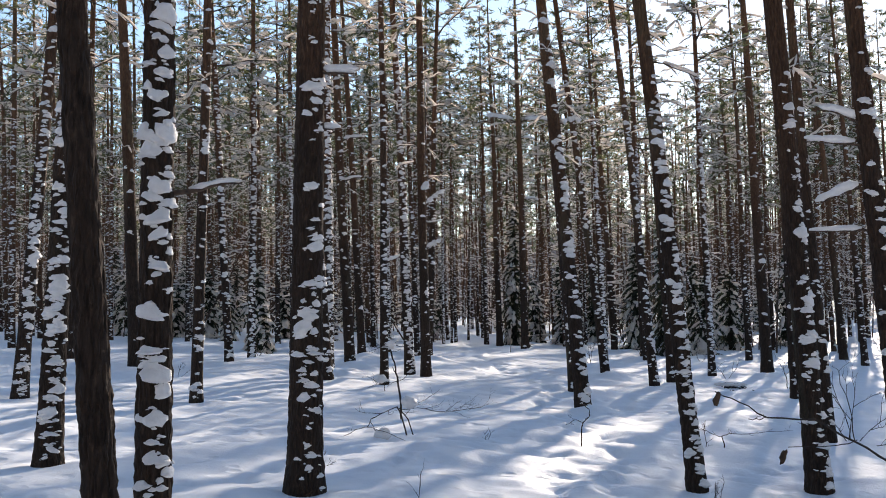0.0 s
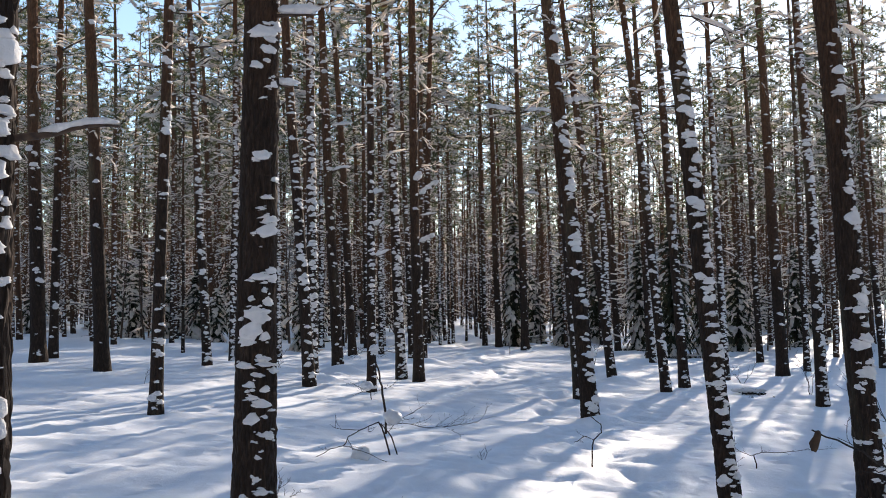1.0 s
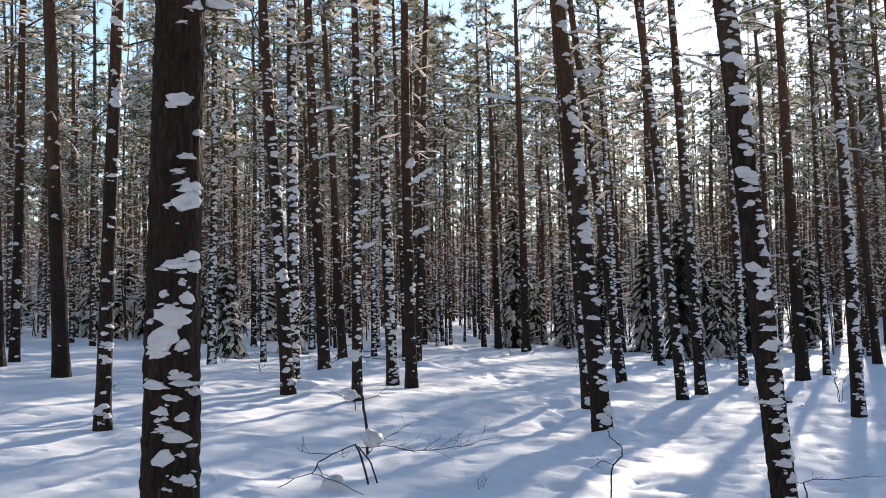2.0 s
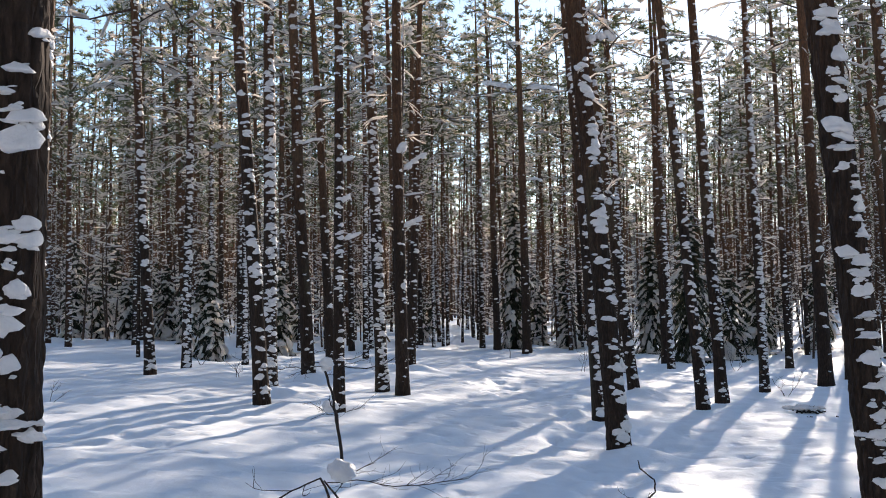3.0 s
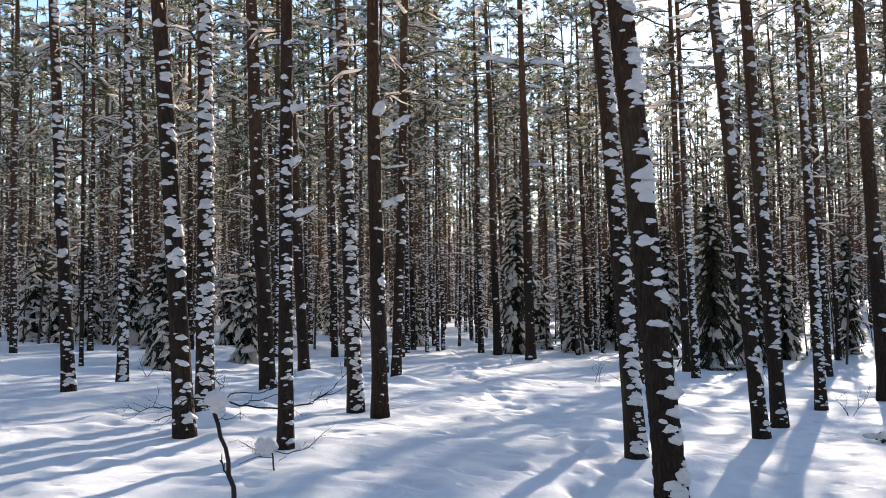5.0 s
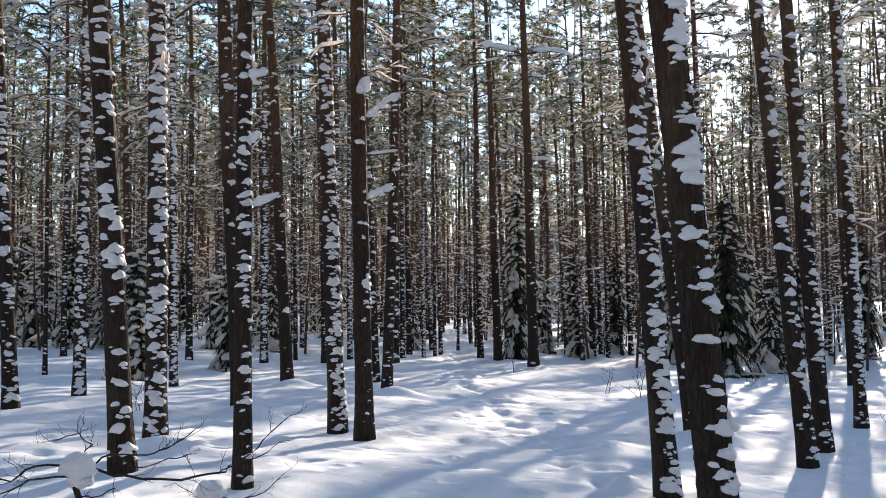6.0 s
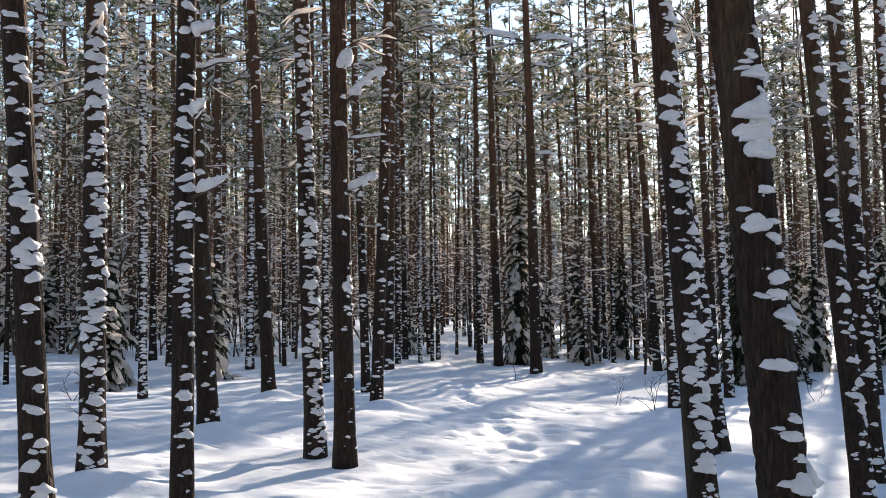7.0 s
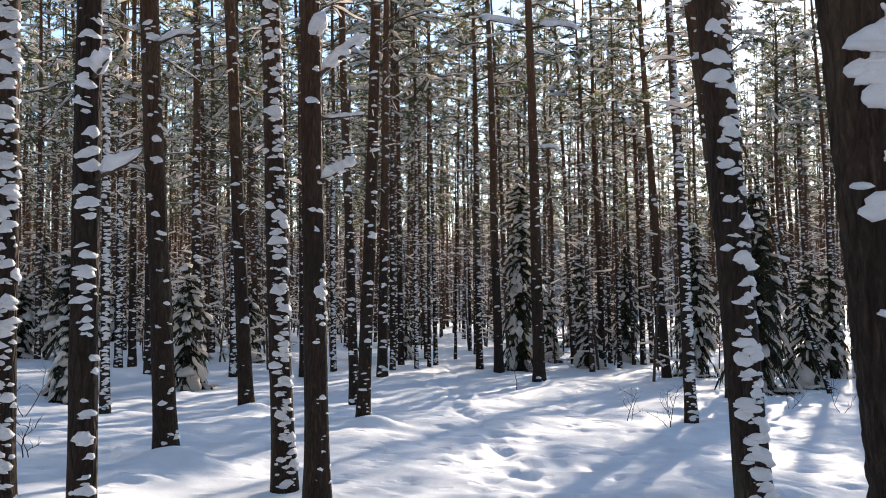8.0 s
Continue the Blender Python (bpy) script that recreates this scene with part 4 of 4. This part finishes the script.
def shrub(seed, x, y, stems, label, name="shrub", depth=2, balls=(), r=0.007):
    """stems: way (x, y, z), length. balls: snow lumps (x, y, z, radius) from the foot."""
    rng = random.Random(seed)
    ob = tagged(new(name), label, "shrub", "bare shrubs")
    ob.location = (x, y, lie(x, y))
    for way, length in stems:
        b, tips = Buf(), []
        fork(b, rng, Vector((rng.gauss(0, 0.03), rng.gauss(0, 0.03), -0.08)), Vector(way).normalized(), length, r, depth, tips)
        part("stem", b, SHRUB_TWIG, ob)
    for bx, by, bz, br in balls:
        b = Buf()
        b.blob(Vector((bx, by, bz)), br * 1.1, br, br * 0.85, rng, rng.uniform(0, 3), 0.12)
        for _ in range(4):
            b.blob(Vector((bx + rng.gauss(0, br * 0.4), by + rng.gauss(0, br * 0.4), bz + rng.gauss(0, br * 0.3))), br * 0.7, br * 0.6, br * 0.6, rng, 0, 0.15)
        part("snow_lump", b, SNOW, ob)
    return ob


def bent_sapling(seed, x, y, label, stems, boughs, lumps, up=0.0):
    """A bent sapling. stems and boughs: points from its foot, thickness at both ends, sprays of twigs and their reach; lumps: snow."""
    rng = random.Random(seed)
    ob = tagged(new("bent_sapling"), label, "sapling", "bent saplings")
    ob.location = (x, y, lie(x, y) + up)
    for name, rows in (("stem", stems), ("bough", boughs)):
        for pts, r0, r1, sprays, reach in rows:
            b, tips = Buf(), []
            line = [Vector(p) for p in pts]
            fine = []
            for i in range(len(line) - 1):
                for k in range(3):
                    fine.append(line[i].lerp(line[i + 1], k / 3) + Vector((rng.gauss(0, 0.004), rng.gauss(0, 0.004), rng.gauss(0, 0.004))))
            fine.append(line[-1])
            n = len(fine)
            r0, r1 = r0 * (0.68 if name == "stem" else 0.5), r1 * 0.7
            b.tube(fine, [r0 + (r1 - r0) * i / (n - 1) for i in range(n)], 7, wob=0.1, rng=rng)
            fine_twigs = Buf()
            for _ in range(int(1.6 * sprays)):
                i = rng.randrange(n // 4, n)
                d = (fine[i] - fine[i - 1]).normalized() + Vector((rng.gauss(0, 0.6), rng.gauss(0, 0.5), rng.uniform(-0.35, 0.45)))
                fork(fine_twigs, rng, fine[i].copy(), d.normalized(), reach * rng.uniform(0.5, 1.2), r1 * 0.7, 1, tips)
            bough = part(name, b, SHRUB_TWIG, ob)
            if fine_twigs.v:
                part("spray", fine_twigs, SHRUB_TWIG, bough, kind="stuff")
    for p, r in lumps:
        c = Buf()
        for k in range(1):
            c.lump(Vector(p) + Vector((rng.gauss(0, r * 0.25), rng.gauss(0, r * 0.25), rng.gauss(0, r * 0.05))), Vector((1, 0, 0)), Vector((0, 0, 1)), Vector((0, -1, 0)), r * 1.05, r, r, rng, 0.2, 2)
        part("snow_lump", c, SNOW, ob)
    return ob


bent_sapling(12, -0.45, 13.3, "dark broken sapling, its twiggy boughs pressed into snow",
             [([(0.0, -0.05, -0.12), (-0.06, 0, 0.12), (-0.15, 0, 0.32)], 0.017, 0.013, 0, 0), ([(0.07, 0.05, -0.08), (0.0, 0, 0.15), (-0.12, 0, 0.3)], 0.013, 0.01, 0, 0)],
             [([(-0.15, 0, 0.32), (-0.3, -0.05, 0.26), (-0.47, -0.1, 0.17), (-0.52, -0.2, 0.08)], 0.012, 0.008, 2, 0.35),
              ([(-0.52, -0.2, 0.08), (-0.65, -0.3, 0.06), (-0.85, -0.6, -0.03)], 0.009, 0.005, 1, 0.2),
              ([(-0.52, -0.2, 0.08), (-0.3, -0.4, 0.05), (-0.02, -0.6, -0.04)], 0.008, 0.004, 1, 0.2),
              ([(-0.1, 0, 0.28), (0.12, 0.0, 0.3), (0.4, 0.05, 0.25), (0.65, 0.05, 0.26), (0.95, 0.1, 0.3)], 0.009, 0.004, 9, 0.3),
              ([(-0.05, 0, 0.2), (0.05, 0.2, 0.3), (0.2, 0.3, 0.38)], 0.007, 0.004, 5, 0.3)],
             (((0.02, 0.0, 0.36), 0.095), ((-0.3, -0.3, -0.02), 0.10)), 0.08)
bent_sapling(13, -0.655, 15.3, "dark sapling under a snow lump, long twiggy boughs",
             [([(0.04, 0, -0.35), (0.02, 0, 0.05), (-0.03, 0, 0.36), (-0.08, 0.01, 0.58), (-0.14, 0, 0.78)], 0.026, 0.016, 1, 0.12)],
             [([(-0.14, 0, 0.78), (-0.066, 0, 0.84), (0.04, 0, 0.81), (0.25, 0.02, 0.797), (0.40, 0.03, 0.83), (0.47, 0.05, 0.875), (0.545, 0.05, 0.94), (0.64, 0.06, 1.03)], 0.013, 0.003, 5, 0.14),
              ([(0.38, 0.03, 0.82), (0.44, 0.0, 0.855), (0.58, -0.03, 0.91)], 0.006, 0.003, 3, 0.1),
              ([(-0.09, 0, 0.85), (-0.045, 0.08, 0.885), (0.10, 0.10, 0.88), (0.166, 0.12, 0.90), (0.27, 0.15, 0.976)], 0.008, 0.003, 5, 0.12),
              ([(0.02, 0, 0.81), (0.06, 0.03, 0.84), (0.2, 0.05, 0.87), (0.26, 0.06, 0.885)], 0.006, 0.003, 3, 0.1),
              ([(-0.16, 0, 0.86), (-0.277, -0.03, 0.854), (-0.36, -0.05, 0.81), (-0.47, -0.06, 0.81), (-0.56, -0.08, 0.80)], 0.009, 0.003, 7, 0.14),
              ([(-0.16, 0, 0.82), (-0.277, -0.08, 0.815), (-0.36, -0.12, 0.77), (-0.44, -0.14, 0.75)], 0.008, 0.003, 5, 0.12),
              ([(-0.14, 0, 0.86), (-0.1, 0.05, 0.93), (-0.16, 0.08, 0.96), (-0.24, 0.1, 0.94)], 0.006, 0.003, 6, 0.12),
              ([(-0.12, 0, 0.74), (-0.07, -0.02, 0.745), (0.02, -0.04, 0.78)], 0.006, 0.003, 1, 0.1)],
             (((-0.13, -0.01, 0.85), 0.062), ((-0.11, 0.02, 0.80), 0.045)), 0.24)
bent_sapling(41, -1.12, 19.3, "low twiggy sapling bowed under a snow lump",
             [([(0.03, 0, -0.1), (0.02, 0, 0.06), (0.0, 0, 0.17)], 0.014, 0.010, 0, 0)],
             [([(0.0, 0, 0.17), (0.15, 0, 0.14), (0.34, 0.02, 0.19), (0.5, 0.03, 0.34)], 0.010, 0.004, 5, 0.16),
              ([(0.0, 0, 0.17), (-0.14, 0, 0.16), (-0.3, -0.03, 0.26)], 0.009, 0.004, 5, 0.16),
              ([(0.02, 0, 0.1), (-0.12, -0.05, 0.12), (-0.3, -0.08, 0.05)], 0.008, 0.004, 2, 0.12)],
             (((0.0, 0, 0.21), 0.10),))
BARE = "bare dark twigs of a small shrub standing in snow"
bent_sapling(22, 1.83, 13.6, "single crooked dark twig standing in snow",
             [([(0.0, 0, -0.1), (0.01, 0, 0.1), (0.025, 0.02, 0.29), (0.12, 0.02, 0.38), (0.105, 0, 0.47), (-0.01, -0.02, 0.56), (-0.02, 0, 0.62)], 0.014, 0.006, 1, 0.1)],
             [([(0.025, 0.02, 0.29), (-0.08, 0, 0.335), (-0.16, -0.03, 0.275), (-0.2, -0.03, 0.27)], 0.009, 0.004, 2, 0.1)], ())
bent_sapling(23, 3.79, 13.8, "low dark sapling with two long spreading twiggy boughs",
             [([(0.0, 0, -0.1), (-0.01, 0, 0.1), (-0.04, 0, 0.21)], 0.013, 0.010, 0, 0),
              ([(-0.31, 0.02, -0.15), (-0.24, 0.02, 0.1), (-0.28, 0, 0.28), (-0.26, 0, 0.42)], 0.008, 0.004, 3, 0.12)],
             [([(-0.04, 0, 0.2), (0.05, 0, 0.24), (0.3, 0.02, 0.23), (0.55, 0.02, 0.26), (0.8, 0.03, 0.27)], 0.010, 0.003, 6, 0.16),
              ([(-0.04, 0, 0.2), (-0.12, 0, 0.22), (-0.25, 0, 0.28), (-0.31, 0, 0.30)], 0.008, 0.003, 5, 0.14)], ())
shrub(24, 2.83, 10.7, [((0.2, 0, 1), 0.32), ((-0.5, 0, 1), 0.28), ((0.7, 0, 0.8), 0.28)], BARE, r=0.0045)
shrub(25, 5.95, 14.9, [((0, 0, 1), 1.25), ((-0.1, 0, 1), 1.0), ((-0.5, 0, 0.8), 0.8), ((0.6, 0, 0.7), 0.9), ((0.8, -0.3, 0.2), 0.9), ((-0.8, -0.2, 0.3), 0.9)], BARE, r=0.008)
shrub(26, 4.64, 32.2, [((0, 0, 1), 0.75), ((0.5, 0, 0.8), 0.6), ((-0.5, 0, 0.8), 0.6)], BARE, r=0.009)
shrub(27, 4.08, 33.0, [((0, 0, 1), 0.7), ((0.3, 0, 1), 0.5)], BARE)
shrub(28, 2.6, 39.3, [((-0.05, 0, 1), 0.7)], "thin straight sapling standing in snow", name="sapling", depth=0, r=0.012)
shrub(29, -3.8, 26.3, [((0, 0, 1), 0.6), ((0.3, 0, 1), 0.4)], BARE, r=0.008)
shrub(30, -5.5, 30.4, [((0.4, 0, 1), 0.8), ((-0.3, 0, 0.9), 0.5)], BARE, r=0.009)
shrub(31, 8.3, 37.0, [((0, 0, 1), 0.7), ((0.5, 0, 0.8), 0.6)], BARE, r=0.008)
shrub(32, 9.2, 36.4, [((-0.2, 0, 1), 0.8), ((0.4, 0, 0.8), 0.5)], BARE, r=0.008)
shrub(33, 7.5, 38.0, [((-0.1, 0, 1), 0.7), ((0.4, 0, 0.8), 0.5)], BARE, r=0.008)
shrub(34, -0.2, 9.0, [((0.05, 0, 1), 0.4)], "thin dry stalk standing in snow", depth=1, r=0.004)
shrub(35, 0.55, 13.6, [((0, 0, 1), 0.2), ((0.6, 0, 0.8), 0.2), ((-0.6, 0, 0.8), 0.2)], "dry brown twigs poking out of the snow", depth=1, r=0.004)
shrub(36, -1.35, 10.9, [((0.4, 0, 1), 0.25), ((-0.5, 0, 0.8), 0.25), ((0.8, 0, 0.6), 0.2)], BARE, r=0.004)
shrub(37, 7.45, 26.9, [((-0.1, 0, 1), 0.6), ((0.4, 0, 1), 0.6), ((-0.3, 0, 1), 0.35)], BARE, r=0.006)
shrub(38, 8.1, 24.0, [((0, 0, 1), 0.9), ((0.5, 0, 1), 0.8), ((-0.4, 0, 1), 0.8)], BARE, r=0.007)
shrub(40, -5.2, 20.2, [((0.1, 0, 1), 0.35), ((0.6, 0, 0.8), 0.3)], BARE, r=0.005)


def leaning_twig():
    """A long bare twig that leans in over the snow, with two dead leaves left on it."""
    ob = bent_sapling(42, 2.75, 5.6, "long thin bare sapling leaning low, with two dead leaves",
                      [([(0.0, 0, -0.15), (-0.06, 0, 0.6), (-0.3, 0, 1.0), (-0.51, 0, 1.13), (-0.72, 0.0, 1.24), (-0.98, 0, 1.25), (-1.12, 0.03, 1.33), (-1.25, 0.05, 1.39)], 0.012, 0.004, 1, 0.1)],
                      [([(-0.98, 0, 1.25), (-1.02, 0, 1.24), (-1.08, 0, 1.245)], 0.005, 0.003, 1, 0.06),
                       ([(-0.5, 0, 1.13), (-0.6, 0, 1.10), (-0.86, 0.02, 1.09)], 0.006, 0.003, 0, 0),
                       ([(-0.51, 0, 1.13), (-0.5, 0.05, 1.3), (-0.55, 0.08, 1.5)], 0.006, 0.003, 2, 0.14)], ())
    rng = random.Random(8)
    for x, z, high in ((-1.245, 1.345, 0.05), (-0.885, 1.03, 0.055)):
        b = Buf()
        b.lump(Vector((x, 0.03, z)), Vector((1, 0, 0)), Vector((0.25, 0, 1)).normalized(), Vector((0, 1, 0)), 0.017, high, 0.006, rng, 0.3, 1)
        part("leaf", b, DEAD_LEAF, ob, "curled dead brown leaf")


leaning_twig()


def brush_heap():
    """Dark needled slash half buried under snow."""
    rng = random.Random(3)
    ob = tagged(new("brush_heap"), "dark fallen twigs and needles half buried in snow", "branches")
    ob.location = (*HEAP, lie(*HEAP) - 0.07)
    b, needles, snow = Buf(), Buf(), Buf()
    for cx, cy, reach, count in ((-0.05, 0.0, 0.16, 13), (0.22, 0.1, 0.10, 7), (-0.2, -0.75, 0.04, 3), (0.3, -0.6, 0.025, 2)):
        for _ in range(count):
            p = Vector((cx + rng.gauss(0, reach * 0.6), cy + rng.gauss(0, reach * 0.6), rng.uniform(0.05, 0.05 + reach * 0.8)))
            d = Vector((rng.gauss(0, 1), rng.gauss(0, 0.6), rng.gauss(0, 0.22))).normalized() * rng.uniform(0.25, 0.6) * reach
            bow = Vector((0, 0, rng.uniform(0, 0.03)))
            b.tube([p - d, p + bow, p + d], [rng.uniform(0.008, 0.02), 0.014, 0.006], 6)
            needles.tuft(p + d * 0.6, d.normalized(), reach * 0.4, 9, rng, 0.14)
    for cx, cy, r in ((-0.12, -0.05, 0.09), (0.02, -0.1, 0.07), (0.1, 0.02, 0.08), (0.26, 0.04, 0.07), (-0.26, 0.05, 0.08), (0.0, 0.12, 0.1)):
        snow.lump(Vector((cx, cy, 0.15)), Vector((1, 0, 0)), Vector((0, 0, 1)), Vector((0, -1, 0)), r * 1.4, r * 0.6, r, rng, 0.25, 1)
    part("brushwood", b, SHRUB_TWIG, ob)
    part("needles", needles, SPRUCE_NEEDLE, ob, smooth=False, kind="stuff")
    part("snow_cover", snow, SNOW, ob, kind="stuff")


brush_heap()
